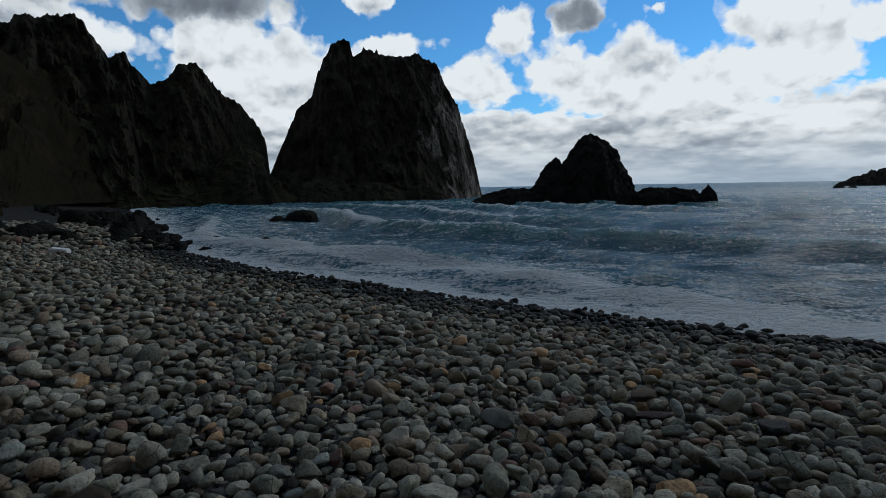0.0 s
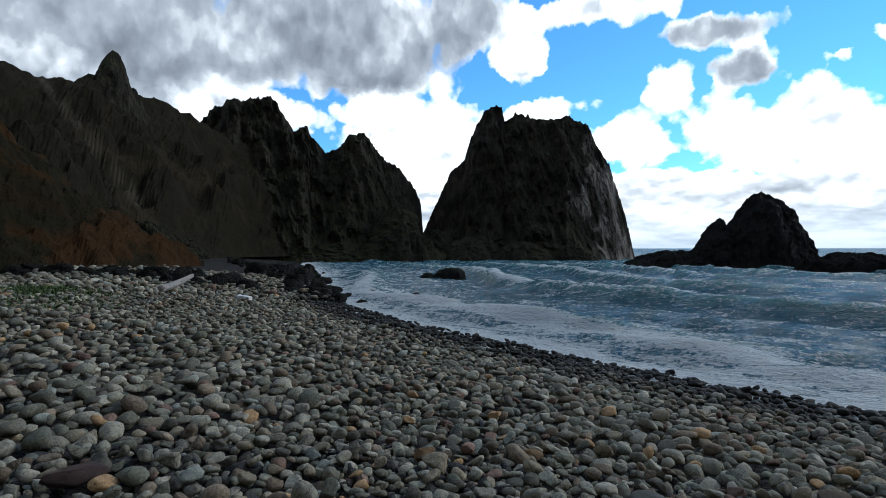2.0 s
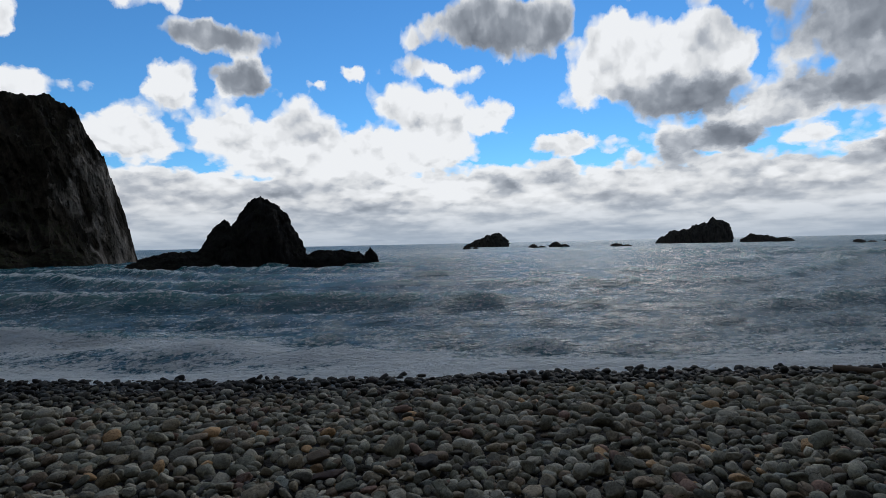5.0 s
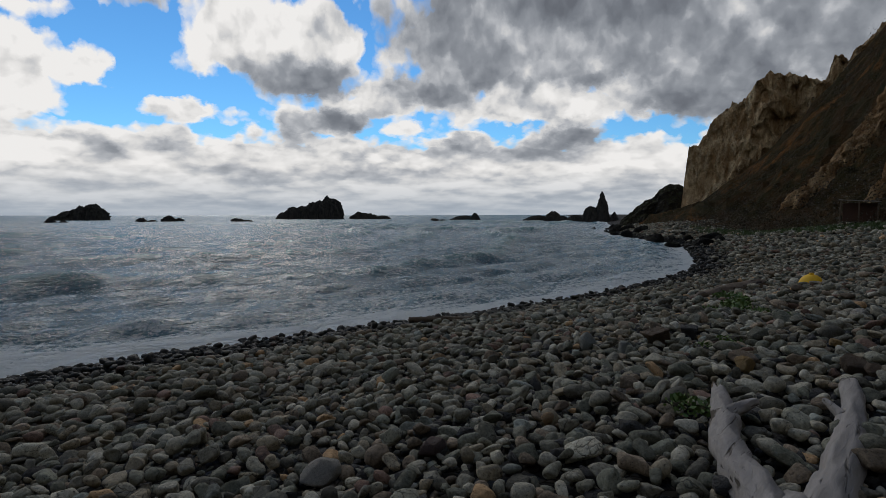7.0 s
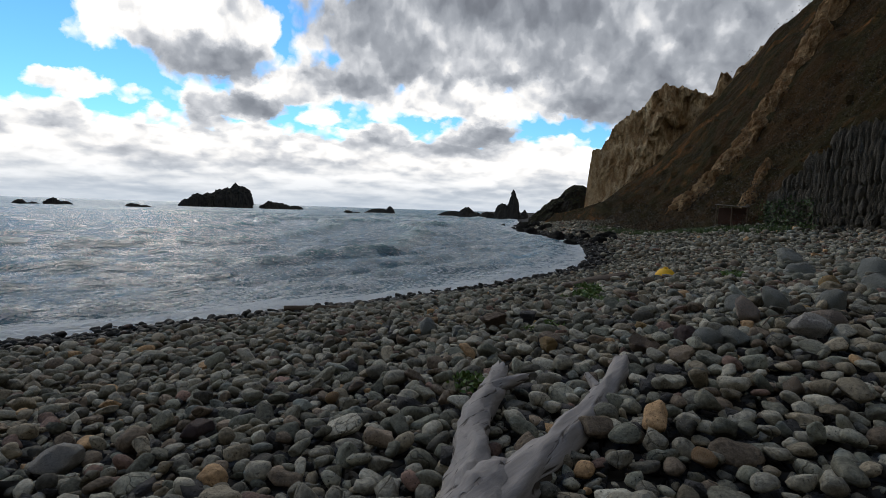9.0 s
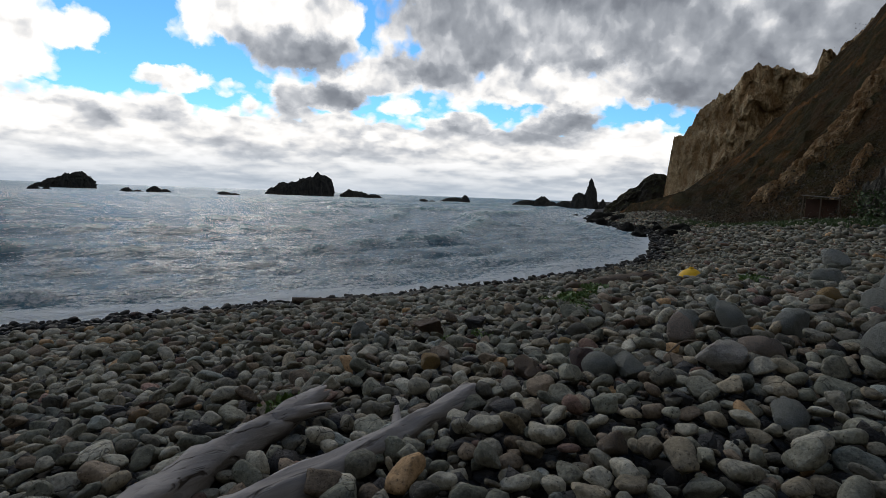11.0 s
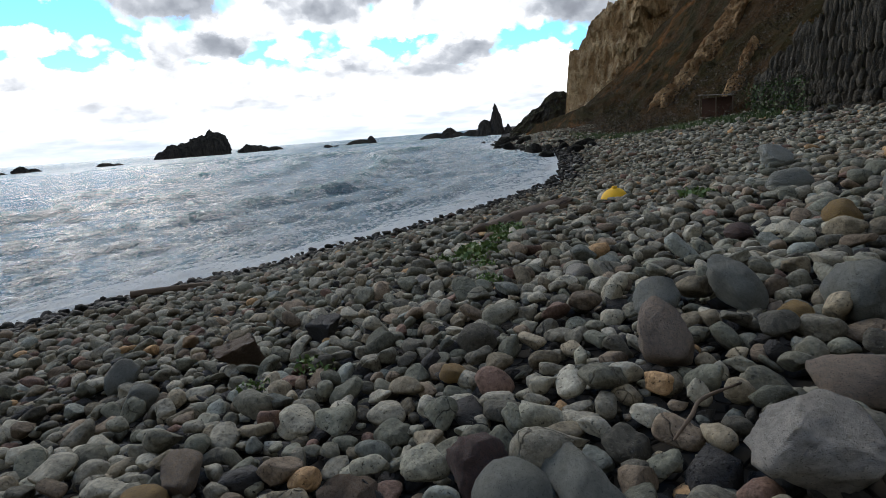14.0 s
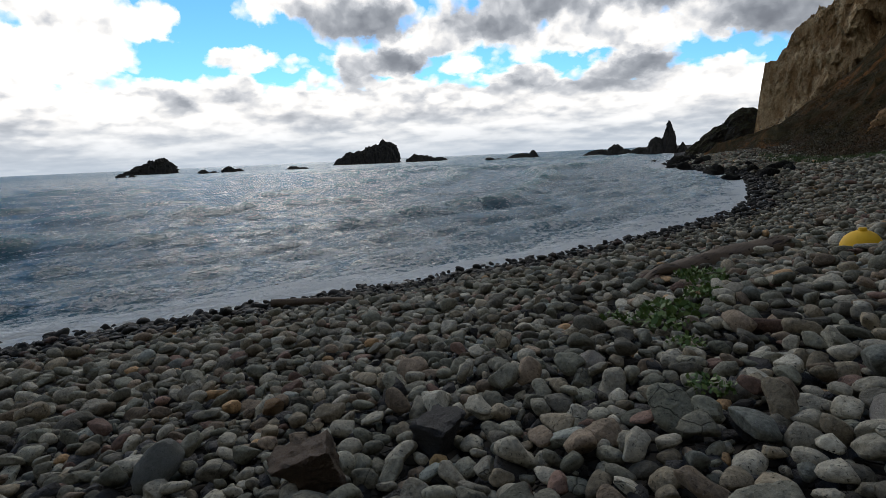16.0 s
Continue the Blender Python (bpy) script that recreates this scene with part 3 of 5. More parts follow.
def ridge_mesh(name, crest, dist, front, back, mat, seed, rough=1.0, pale_from=None, columns=220, power=0.8, face=56):
    """A rock wall whose crest follows (bearing, height) steps at one distance: a fluted, ledged face towards the beach, a broken top, a falling back."""
    az = np.linspace(crest[0][0], crest[-1][0], columns)
    cz = np.interp(az, [c[0] for c in crest], [c[1] for c in crest])
    tall = max(c[1] for c in crest)
    rows = face + 22
    verts, mask = [], []
    for j in range(rows):
        for i in range(columns):
            share = max(cz[i] / tall, 0.05)
            ends = min(1.0, 0.10 + 3.0 * min(i, columns - 1 - i) / columns)
            if j < face:
                v = j / (face - 1)
                d, z = dist - front * math.sqrt(share * ends) * (1 - v ** power), -1.5 + (cz[i] + 1.5) * v
            else:
                v = (j - face + 1) / (rows - face)
                d, z = dist + back * ends * v, cz[i] - (cz[i] + 1.5) * v ** 2.2
            p = bearing(az[i], d)
            q = Vector((p.x + seed * 31.7, p.y - seed * 11.3, z))
            tilt = Vector((q.x + 0.35 * z, q.y, z * 0.32))
            flute = fbm(tilt, 0.075, 5, True) * 3.6 + fbm(tilt, 0.26, 4, True) * 1.9
            ledge = fbm((q.x * 0.4, q.y * 0.4, z), 0.22, 4, True) * 0.9 + noise.cell(Vector((q.x, q.y, z * 0.6)) * 0.45) * 0.35
            low = min(1.0, z / 6.0 + 0.4)
            p = bearing(az[i], d - (flute + ledge) * rough * ends * low)
            z += (fbm(q, 0.35, 4, True) * 0.9 + fbm(q, 1.1, 2) * 0.35) * rough * min(1.0, max(z, 0) / 8.0)
            verts.append((p.x, p.y, z))
            if pale_from is not None:
                reach = (az[i] - pale_from) / 3.4 + fbm(Vector((q.x, q.y, z * 0.5)), 0.11, 4) * 1.6
                mask.append(min(max(reach, 0.0), 1.0) * min(1.0, max(0.0, (tall * 0.93 - z) / 6.0)))
    me = mesh_np(name, verts, grid_faces(columns, rows), mat, False)
    if pale_from is not None:
        me.attributes.new("pale", "FLOAT", "POINT").data.foreach_set("value", np.array(mask, np.float32))
    return me


def ridge_thing(name, ridges, label):
    """A rock of ridges, one in front of the other; crags may be added to it."""
    base = new(name)
    for part_name, me in ridges:
        part(part_name, me, base)
    return tagged(base, label, "rock")


STACK_CREST = [(-41.6, -1.0), (-40.64, 8.0), (-39.1, 18.3), (-37.9, 26.9), (-36.4, 31.1), (-35.3, 41.3), (-34.4, 45.9), (-33.5, 48.6), (-32.5, 47.6), (-32.2, 43.3), (-31.1, 45.4), (-28.7, 43.0), (-26.5, 43.2),
               (-26.0, 44.6), (-25.1, 42.7), (-23.8, 40.3), (-23.0, 34.0), (-21.9, 29.1), (-21.4, 23.7), (-20.4, 13.8), (-19.6, 2.5), (-19.3, -1.0)]
HEAD_CREST = [(-70.0, 34.0), (-65.0, 35.0), (-62.5, 37.2), (-61.4, 41.2), (-59.3, 45.6), (-58.5, 44.3), (-57.6, 45.8), (-56.2, 46.4), (-55.4, 45.3), (-54.2, 39.6), (-53.4, 36.9), (-52.9, 38.4), (-52.3, 38.6), (-52.0, 35.3), (-50.6, 31.6), (-49.3, 32.3),
              (-48.5, 35.7), (-48.0, 36.9), (-46.7, 36.7), (-46.2, 35.4), (-44.6, 29.5), (-43.0, 26.5), (-41.6, 21.6), (-40.9, 17.0), (-40.6, 6.0), (-40.3, -1.0)]
CLIFF_CREST = [(70.4, -1.0), (70.7, 4.0), (70.9, 9.0), (71.1, 14.5), (71.3, 18.4), (72.1, 18.5), (73.3, 24.1), (74.0, 25.2), (74.8, 27.4), (75.2, 26.7), (76.1, 28.8), (77.7, 32.8), (78.6, 32.6), (79.7, 31.5), (81.5, 29.6), (81.9, 31.4), (82.3, 35.0),
               (82.9, 35.2), (83.3, 34.2), (84.4, 37.0), (85.6, 39.0), (87.5, 42.0), (92.0, 44.0)]
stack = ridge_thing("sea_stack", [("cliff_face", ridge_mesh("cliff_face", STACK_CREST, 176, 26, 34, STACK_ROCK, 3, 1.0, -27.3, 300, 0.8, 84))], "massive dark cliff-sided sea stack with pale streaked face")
for n, spec in enumerate((peak(-39.6, 160, 9, 7, 7, 1.8), peak(-30.5, 152, 5, 9, 5, 1.8), peak(-36.0, 154, 6, 9, 6, 1.7), peak(-25.5, 154, 4.5, 7, 4, 1.8))):
    v, f = crag(spec, 3.5 + n, 60, 30, 0.22)
    part("foot_rock", mesh_np("foot_rock", v, f, STACK_ROCK, False), stack).location = (spec[0], spec[1], 0)
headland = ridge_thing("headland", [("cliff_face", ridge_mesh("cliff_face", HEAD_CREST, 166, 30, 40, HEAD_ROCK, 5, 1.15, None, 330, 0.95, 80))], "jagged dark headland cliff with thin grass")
for n, spec in enumerate((peak(-41.4, 150, 7, 8, 6, 1.7), peak(-45.0, 146, 5, 12, 6, 1.9), peak(-43.2, 150, 15, 8, 9, 1.9), peak(-49.5, 146, 5, 12, 7, 1.8), peak(-54.0, 146, 6, 10, 8, 1.7))):
    v, f = crag(spec, 5.3 + n, 70, 34, 0.22)
    part("foot_rock", mesh_np("foot_rock", v, f, HEAD_ROCK, False), headland).location = (spec[0], spec[1], 0)
rock_thing("islet", [peak(-8.7, 106, 12.2, 6.4, 7.5, 2.3), peak(-12.1, 104, 8.2, 4.0, 5, 2.4), peak(-6.4, 106, 6.2, 4.2, 5, 1.9), peak(-15.9, 101, 2.9, 9.0, 5, 2.6), peak(-18.9, 98, 1.4, 4.2, 3, 2.4), peak(-12.0, 102, 4.5, 5.4, 5, 3.0)],
           8, DARK_ROCK, "black pointed islet rock in the surf", segs=110, rings=60, rough=0.2)
rock_thing("islet", [peak(-2.0, 92, 2.7, 7.0, 3.5, 3.2), peak(1.9, 90, 3.3, 1.7, 1.8, 1.6), peak(-5.0, 90, 2.2, 2.4, 1.8, 1.8), peak(0.4, 91, 2.3, 3.0, 2.4, 2.6)], 9, DARK_ROCK, "low black reef rock beside the pointed islet", segs=90, rings=30, rough=0.24)
rock_thing("islet", [peak(15.1, 420, 9.6, 7, 10, 3.0, 0.1), peak(14.2, 421, 8.6, 6, 9, 2.2), peak(13.2, 420, 5.2, 6, 8, 2.0), peak(12.4, 419, 2.6, 5, 6, 2.0), peak(15.8, 419, 5.4, 3, 6, 3.0)], 11, HAZED_ROCK, "small dark rock far out at sea", segs=70, rings=36, rough=0.34)
rock_thing("islet", [peak(36.0, 430, 15.2, 7.5, 10, 5.0), peak(35.6, 428, 17.8, 4.0, 7, 2.4), peak(34.3, 430, 12.6, 6.5, 9, 4.5), peak(35.0, 431, 13.8, 7, 9, 5.0), peak(32.3, 430, 8.6, 6.5, 8, 4.0), peak(33.3, 430, 9.6, 6, 8, 4.0), peak(31.3, 430, 5.0, 4.5, 7, 3.0), peak(39.3, 430, 4.4, 11, 7, 4.0), peak(38.7, 429, 5.6, 4, 6, 2.6), peak(41.2, 430, 2.6, 6, 6, 3.0)], 12, HAZED_ROCK, "dark humped rock island on the horizon", segs=90, rings=44, rough=0.26)
rock_thing("islet", [peak(49.6, 350, 2.8, 10, 6, 2.0), peak(50.7, 350, 4.4, 3, 4, 2.2)], 13, HAZED_ROCK, "flat dark reef far out at sea", segs=60, rings=24)
for spot, tall, wide in ((21.0, 2.9, 4.5), (18.8, 1.8, 4), (27.0, 1.5, 6), (46.5, 1.4, 4), (12.0, 1.8, 3)):
    rock_thing("islet", [peak(spot, 300, tall, wide * 0.7, wide * 0.6, 2.4), peak(spot + 0.9, 300, tall * 0.55, wide * 0.6, wide * 0.5, 3.0)], 14 + spot, HAZED_ROCK, "small black reef rock in the waves", segs=50, rings=24, rough=0.4)
rock_thing("rock_spire", [peak(63.4, 265, 14.2, 3.7, 5, 1.5), peak(62.4, 265, 7.0, 4.5, 5, 2.0), peak(64.6, 264, 4.6, 2.6, 4, 1.5), peak(58.7, 300, 4.9, 5, 6, 2.0), peak(57.2, 305, 2.8, 9, 6, 2.2), peak(60.9, 280, 3.0, 6, 5, 2.0), peak(59.6, 290, 2.6, 4, 5, 2.0)],
           15, HAZED_ROCK, "sharp dark rock spire at the end of the beach", segs=80, rings=50, rough=0.2)
rock_thing("sea_rock", [peak(-38.3, 63, 1.25, 1.9, 1.5, 6.0, 0.25), peak(-40.2, 66, 0.6, 1.5, 1.2, 2.0)], 16, DARK_ROCK, "wet black slab of rock off the beach", segs=60, rings=24, rough=0.12)
rock_thing("sea_rock", [peak(-34, 58, 0.4, 1.2, 0.7, 2.0), peak(-32.8, 58, 0.35, 0.8, 0.6, 2.0)], 17, DARK_ROCK, "low black rock awash in the waves", segs=40, rings=14)
rock_thing("sea_rock", [peak(-27.4, 50, 0.4, 1.3, 0.6, 2.0)], 18, DARK_ROCK, "low black rock awash in the waves", segs=40, rings=14)
rock_thing("sea_rock", [(12.6, 14.6, 0.02, 1.0, 0.35, 20, 3.0), (13.6, 14.9, 0.0, 0.5, 0.25, 0, 3.0)], 19, DARK_ROCK, "low black rock at the edge of the surf", segs=40, rings=14)
ridge_thing("cliff", [("cliff_face", ridge_mesh("cliff_face", CLIFF_CREST, 136, 14, 30, SAND_ROCK, 21, 0.95, None, 300, 0.6, 90))], "ochre sandstone cliff with crumbling ledges")
rock_thing("cliff", [peak(70.0, 150, 10.6, 6, 8, 2.6), peak(68.4, 150, 7.4, 6, 6, 2.2), peak(67.1, 151, 4.8, 5, 5, 2.0)], 22, HEAD_ROCK, "dark rocky spur below the sandstone cliff", segs=80, rings=40, rough=0.2)


# ---------------------------------------------------------------- hillsides round the beach
HILL_AZ = [67, 68.2, 70.1, 72.9, 75.4, 77.4, 82.1, 86.5, 90.3, 95, 105, 140, 190, 235, 262, 276, 281, 283.5, 286.7, 289.8, 293.8, 297.9, 303, 310, 316]
CREST_D = [132, 130, 127, 126, 125, 123, 119, 111, 103, 95, 82, 70, 70, 75, 85, 100, 108, 112, 118, 126, 137, 146, 160, 176, 190]
# bearings 105 to 262 lie out of view; raised to block sky light
CREST_Z = [0.3, 1.8, 3.4, 6.4, 11.0, 14.6, 25.6, 35.2, 38.5, 41, 46, 58, 62, 58, 46, 36, 33.5, 32.5, 33, 35.5, 37, 33.5, 30, 26, 20]
TOE_D = [128, 120, 108, 84, 76, 70, 62, 56, 51, 46, 36, 26, 24, 26, 32, 40, 46, 50, 56, 72, 90, 108, 130, 150, 160]
SPUR_AZ = [250, 264, 274, 280, 284, 288.2, 291.5, 295.7, 298]
SPUR_TABLE = (SPUR_AZ, [62, 62, 62, 62, 62, 64, 66, 68, 70], [20, 26, 23, 18.6, 13.2, 8.8, 6.6, 4.4, 0.1], [24, 28, 34, 42, 45, 49, 55, 62, 68])


def build_hill(first, last, n, mat, label, table=None, drop=0.6):
    rows = 70
    az = np.linspace(first, last, n)
    table = table or (HILL_AZ, CREST_D, CREST_Z, TOE_D)
    cd, cz, td = (np.interp(az, table[0], v) for v in table[1:])
    verts, bare = [], []
    for j in range(rows + 12):
        v = j / (rows - 1)
        for i in range(n):
            if j < rows:
                dist = td[i] + (cd[i] - td[i]) * v
                low = min(1.6, cz[i] * 0.5)
                z = low + (cz[i] - low) * (0.75 * v + 0.25 * v * v)
            else:
                dist = cd[i] + (j - rows + 1) * 3.0
                z = cz[i] - (j - rows + 1) * drop
            p = bearing(az[i], dist)
            q = (p.x, p.y, z)
            k = min(v * 5, 1.0)
            z += k * (fbm(q, 0.03, 4, True) * (9.0 if az[i] > 200 and cz[i] > 30 else 2.5) * math.sin(min(v, 1.0) * math.pi) + fbm(q, 0.12, 5, True) * (2.2 if az[i] > 200 else 1.1) * (1 - 0.6 * min(v, 1.0)) + fbm(q, 0.5, 4) * 0.8)
            verts.append((p.x, p.y, z))
            slope = (z - 3.4) / dist
            worn = (az[i] - 285.3 - (0.253 - slope) * 41.0) / (0.20 + (0.26 - slope) * 0.9) if 0.07 < slope < 0.27 else 9.0
            bare.append(math.exp(-worn * worn))
    me = mesh_np("hillside", verts, grid_faces(n, rows + 12), mat, False)
    me.attributes.new("track", "FLOAT", "POINT").data.foreach_set("value", np.array(bare, np.float32))
    return tagged(new("hillside", me), label, "hill", kind="structure")


build_hill(67, 200, 280, HILL, "steep hillside covered in brown autumn brush")
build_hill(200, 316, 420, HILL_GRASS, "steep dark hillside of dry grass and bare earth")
build_hill(250, 298, 200, SPUR_BRUSH, "rounded spur of rust-brown and dark green brush", SPUR_TABLE, 1.0)
rock_thing("pinnacle", [peak(-69.4, 128, 42.4, 7.6, 9, 1.7), peak(-71.2, 128, 38.0, 9, 8, 1.9), peak(-67.8, 130, 36.5, 6, 7, 1.9)], 24, HEAD_ROCK, "rocky pinnacle on the crest of the dark hillside", segs=70, rings=50, rough=0.16)


# ---------------------------------------------------------------- beach stones
def ico(level):
    bm = bmesh.new()
    bmesh.ops.create_icosphere(bm, subdivisions=level, radius=1.0)
    bm.verts.ensure_lookup_table()
    v = np.array([p.co for p in bm.verts])
    f = np.array([[q.index for q in p.verts] for p in bm.faces])
    bm.free()
    return v, f


def stone_shapes(level, count, rng):
    """Unit cobbles: flattened, lopsided, some with worn flats."""
    base, faces = ico(level)
    shapes = []
    for s in range(count):
        v = base.copy()
        e = rng.uniform(0.72, 1.0)
        v = np.sign(v) * np.abs(v) ** e
        for _ in range(rng.integers(3, 9)):
            n = rng.normal(size=3)
            n /= np.linalg.norm(n)
            cut = rng.uniform(0.48, 0.88)
            over = np.clip(v @ n - cut, 0, None)
            v -= over[:, None] * n * 0.9
        for f_, a_ in ((1.3, 0.10), (2.7, 0.05)):
            k_ = rng.normal(size=(3, 3)) * f_
            v *= (1 + a_ * np.sin(v @ k_ + rng.uniform(0, 6, 3)).sum(1))[:, None]
        v *= np.array([1.0, rng.uniform(0.55, 0.92), rng.uniform(0.36, 0.66)])
        shapes.append(v)
    return shapes, faces


def turns(rng, n, tilt):
    a, b, c = rng.normal(0, tilt, n), rng.normal(0, tilt, n), rng.uniform(0, 2 * np.pi, n)
    ca, sa, cb, sb, cc, sc = np.cos(a), np.sin(a), np.cos(b), np.sin(b), np.cos(c), np.sin(c)
    R = np.empty((n, 3, 3))
    R[:, 0, 0], R[:, 0, 1], R[:, 0, 2] = cb * cc, sa * sb * cc - ca * sc, ca * sb * cc + sa * sc
    R[:, 1, 0], R[:, 1, 1], R[:, 1, 2] = cb * sc, sa * sb * sc + ca * cc, ca * sb * sc - sa * cc
    R[:, 2, 0], R[:, 2, 1], R[:, 2, 2] = -sb, sa * cb, ca * cb
    return R


def scatter(rng, x0, x1, y0, y1, sizes, tries, gap, keep, taken=()):
    """Darts of falling size; each keeps clear of its neighbours."""
    cell = 0.25
    grid = {}
    out = []

    def put(x, y, r):
        grid.setdefault((int(x // cell), int(y // cell)), []).append((x, y, r))

    for x, y, r in taken:
        put(x, y, r)
    for r, count in zip(sizes, tries):
        px, py = rng.uniform(x0, x1, count), rng.uniform(y0, y1, count)
        rr = r * rng.uniform(0.8, 1.25, count) * (0.77 + 0.10 * np.clip((px - 2) / 4, 0, 1) * np.clip((3.5 - py) / 3, 0, 1))
        ok = keep(px, py)
        reach = int((r * 1.25 + sizes[0] * 1.25) * gap // cell) + 1
        for x, y, q in zip(px[ok], py[ok], rr[ok]):
            cx, cy = int(x // cell), int(y // cell)
            free = True
            for i in range(cx - reach, cx + reach + 1):
                for j in range(cy - reach, cy + reach + 1):
                    for ox, oy, orr in grid.get((i, j), ()):
                        if (ox - x) ** 2 + (oy - y) ** 2 < (gap * (q + orr)) ** 2:
                            free = False
                            break
                    if not free:
                        break
                if not free:
                    break
            if free:
                put(x, y, q)
                out.append((x, y, q))
    return np.array(out)


def jitter_rows(rng, x0, x1, step, keep, y0=-40, y1=120):
    xs, ys = np.arange(x0, x1, step), np.arange(y0, y1, step * 0.87)
    X, Y = np.meshgrid(xs, ys)
    X = X + (np.arange(len(ys)) % 2)[:, None] * step / 2
    X, Y = (X + rng.normal(0, step * 0.26, X.shape)).ravel(), (Y + rng.normal(0, step * 0.26, Y.shape)).ravel()
    ok = keep(X, Y)
    X, Y = X[ok], Y[ok]
    return np.stack([X, Y, step * rng.choice([0.40, 0.48, 0.55, 0.64, 0.80], len(X), p=[0.25, 0.3, 0.25, 0.14, 0.06])], 1)


def stone_mass(name, places, shapes, faces, rng, tilt=0.25, drop=-0.02, mat=None):
    """Many cobbles in one mesh."""
    nv = len(shapes[0])
    n = len(places)
    R = turns(rng, n, tilt)
    kind = rng.integers(0, len(shapes), n)
    V = np.stack(shapes)[kind] * places[:, 2][:, None, None]
    V = np.einsum("nij,nvj->nvi", R, V)
    z = ground_z(places[:, 0], places[:, 1]) + wavy(places[:, 0], places[:, 1]) + places[:, 2] * rng.uniform(0.05, 1.05, n) - 0.03 * (places[:, 2] < 0.07) + drop
    V += np.stack([places[:, 0], places[:, 1], z], 1)[:, None, :]
    F = faces[None] + (np.arange(n) * nv)[:, None, None]
    me = mesh_np(name, V.reshape(-1, 3), F.reshape(-1, faces.shape[1]), mat or STONE)
    return tagged(part(name, me, ground, "countless rounded grey beach cobbles"), kind="stuff")


NEAR = (-5.8, 11.5, -2.8, 6.0)
MID = (-9.0, 17.5)


def stones():
    rng = np.random.default_rng(4)
    s2, f2 = stone_shapes(3, 24, rng)
    s1, f1 = stone_shapes(2, 20, rng)
    s0, f0 = stone_shapes(1, 12, rng)
    on_beach = lambda x, y: (inland(x, y) > -0.5)
    near_zone = lambda x, y: on_beach(x, y) & (y > np.where(x > 2.5, -2.8, -0.4))
    near = scatter(rng, *NEAR, (0.20, 0.145, 0.108, 0.080, 0.056, 0.038), (14, 330, 6500, 26000, 26000, 16000), 0.655, near_zone, FEATURE_SPOTS + LOG_SPOTS)
    order = np.argsort(np.hypot(near[:, 0] - 6.5, near[:, 1] - 1.0) + (near[:, 2] < 0.07) * 50)
    single = order[:300]
    rest = np.setdiff1d(np.arange(len(near)), single)
    meshes = [mesh_np("stone", v, f2, STONE) for v in s2]
    R = turns(rng, len(single), 0.32)
    for i, j in enumerate(single):
        x, y, r = near[j]
        ob = new("stone", meshes[int(rng.integers(0, len(meshes)))])
        ob.parent = ground
        z = float(ground_z(x, y) + wavy(x, y)) + r * rng.uniform(0.05, 1.0) - 0.035
        ob.matrix_basis = Matrix.Translation((x, y, z)) @ Matrix(R[i].tolist()).to_4x4() @ Matrix.Scale(r, 4)
    # under-layer in near-black stone, so its colour stands for the shade in gaps
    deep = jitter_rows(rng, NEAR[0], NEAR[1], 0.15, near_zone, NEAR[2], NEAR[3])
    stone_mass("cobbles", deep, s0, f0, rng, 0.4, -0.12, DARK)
    large = rest[near[rest, 2] > 0.088]
    stone_mass("cobbles", near[large], s2, f2, rng, 0.33, -0.035)
    stone_mass("cobbles", near[np.setdiff1d(rest, large)], s1, f1, rng, 0.33, -0.035)

    def mid_zone(x, y):
        inside = (x > NEAR[0]) & (x < NEAR[1]) & (y > NEAR[2]) & (y < NEAR[3])
        return on_beach(x, y) & ~inside & (y > np.where(x > 2.5, -3.6, -0.6)) & ((x < 2) | (y > -4))

    stone_mass("cobbles", jitter_rows(rng, MID[0], MID[1], 0.19, mid_zone, -7, 22), s1, f1, rng)
    tail = lambda x, y: on_beach(x, y) & (inland(x, y) < 18)
    stone_mass("cobbles", jitter_rows(rng, 75, 125, 0.55, tail, -5, 75), s0, f0, rng)
    far_zone = lambda x, y: on_beach(x, y) & ((x < MID[0]) | (x > MID[1])) & (inland(x, y) < 22)
    behind = lambda x, y: on_beach(x, y) & (y <= np.where(x > 2.5, np.where(x < NEAR[1], -2.8, -3.6), np.where(x > NEAR[0], -0.4, -0.6)))
    stone_mass("cobbles", jitter_rows(rng, MID[0], MID[1], 0.24, behind, -10, 0), s0, f0, rng)
    next_zone = lambda x, y: far_zone(x, y) & (x > -27) & (x < 36)
    last_zone = lambda x, y: far_zone(x, y) & ((x <= -27) | (x >= 36))
    stone_mass("cobbles", jitter_rows(rng, -27, 36, 0.235, next_zone, -8, 26), s0, f0, rng)
    stone_mass("cobbles", jitter_rows(rng, -48, 75, 0.42, last_zone, -12, 60), s0, f0, rng)


# ---------------------------------------------------------------- single stones, driftwood, weeds
def beach_z(x, y):
    return float(ground_z(x, y) + wavy(x, y))


def boulder_mesh(name, seed, mat, angular=0.5, level=4, taper=0.0):
    """A unit boulder: rounded, with flat broken faces and fine pitting."""
    rng = np.random.default_rng(seed)
    v, f = ico(level)
    for _ in range(int(4 + angular * 10)):
        n = rng.normal(size=3)
        n /= np.linalg.norm(n)
        cut = rng.uniform(0.5, 0.85)
        v -= np.clip(v @ n - cut, 0, None)[:, None] * n * (0.55 + 0.42 * angular)
    v[:, 1:] *= (1 - taper * v[:, :1])
    out = []
    for p in v:
        q = Vector(p) + Vector((seed * 3.1, seed * 1.7, 0))
        out.append(p * (1 + fbm(q, 1.4, 3) * 0.10 + fbm(q, 4.0, 4, True) * 0.06 * (0.25 + angular)))
    return mesh_np(name, out, f, mat)


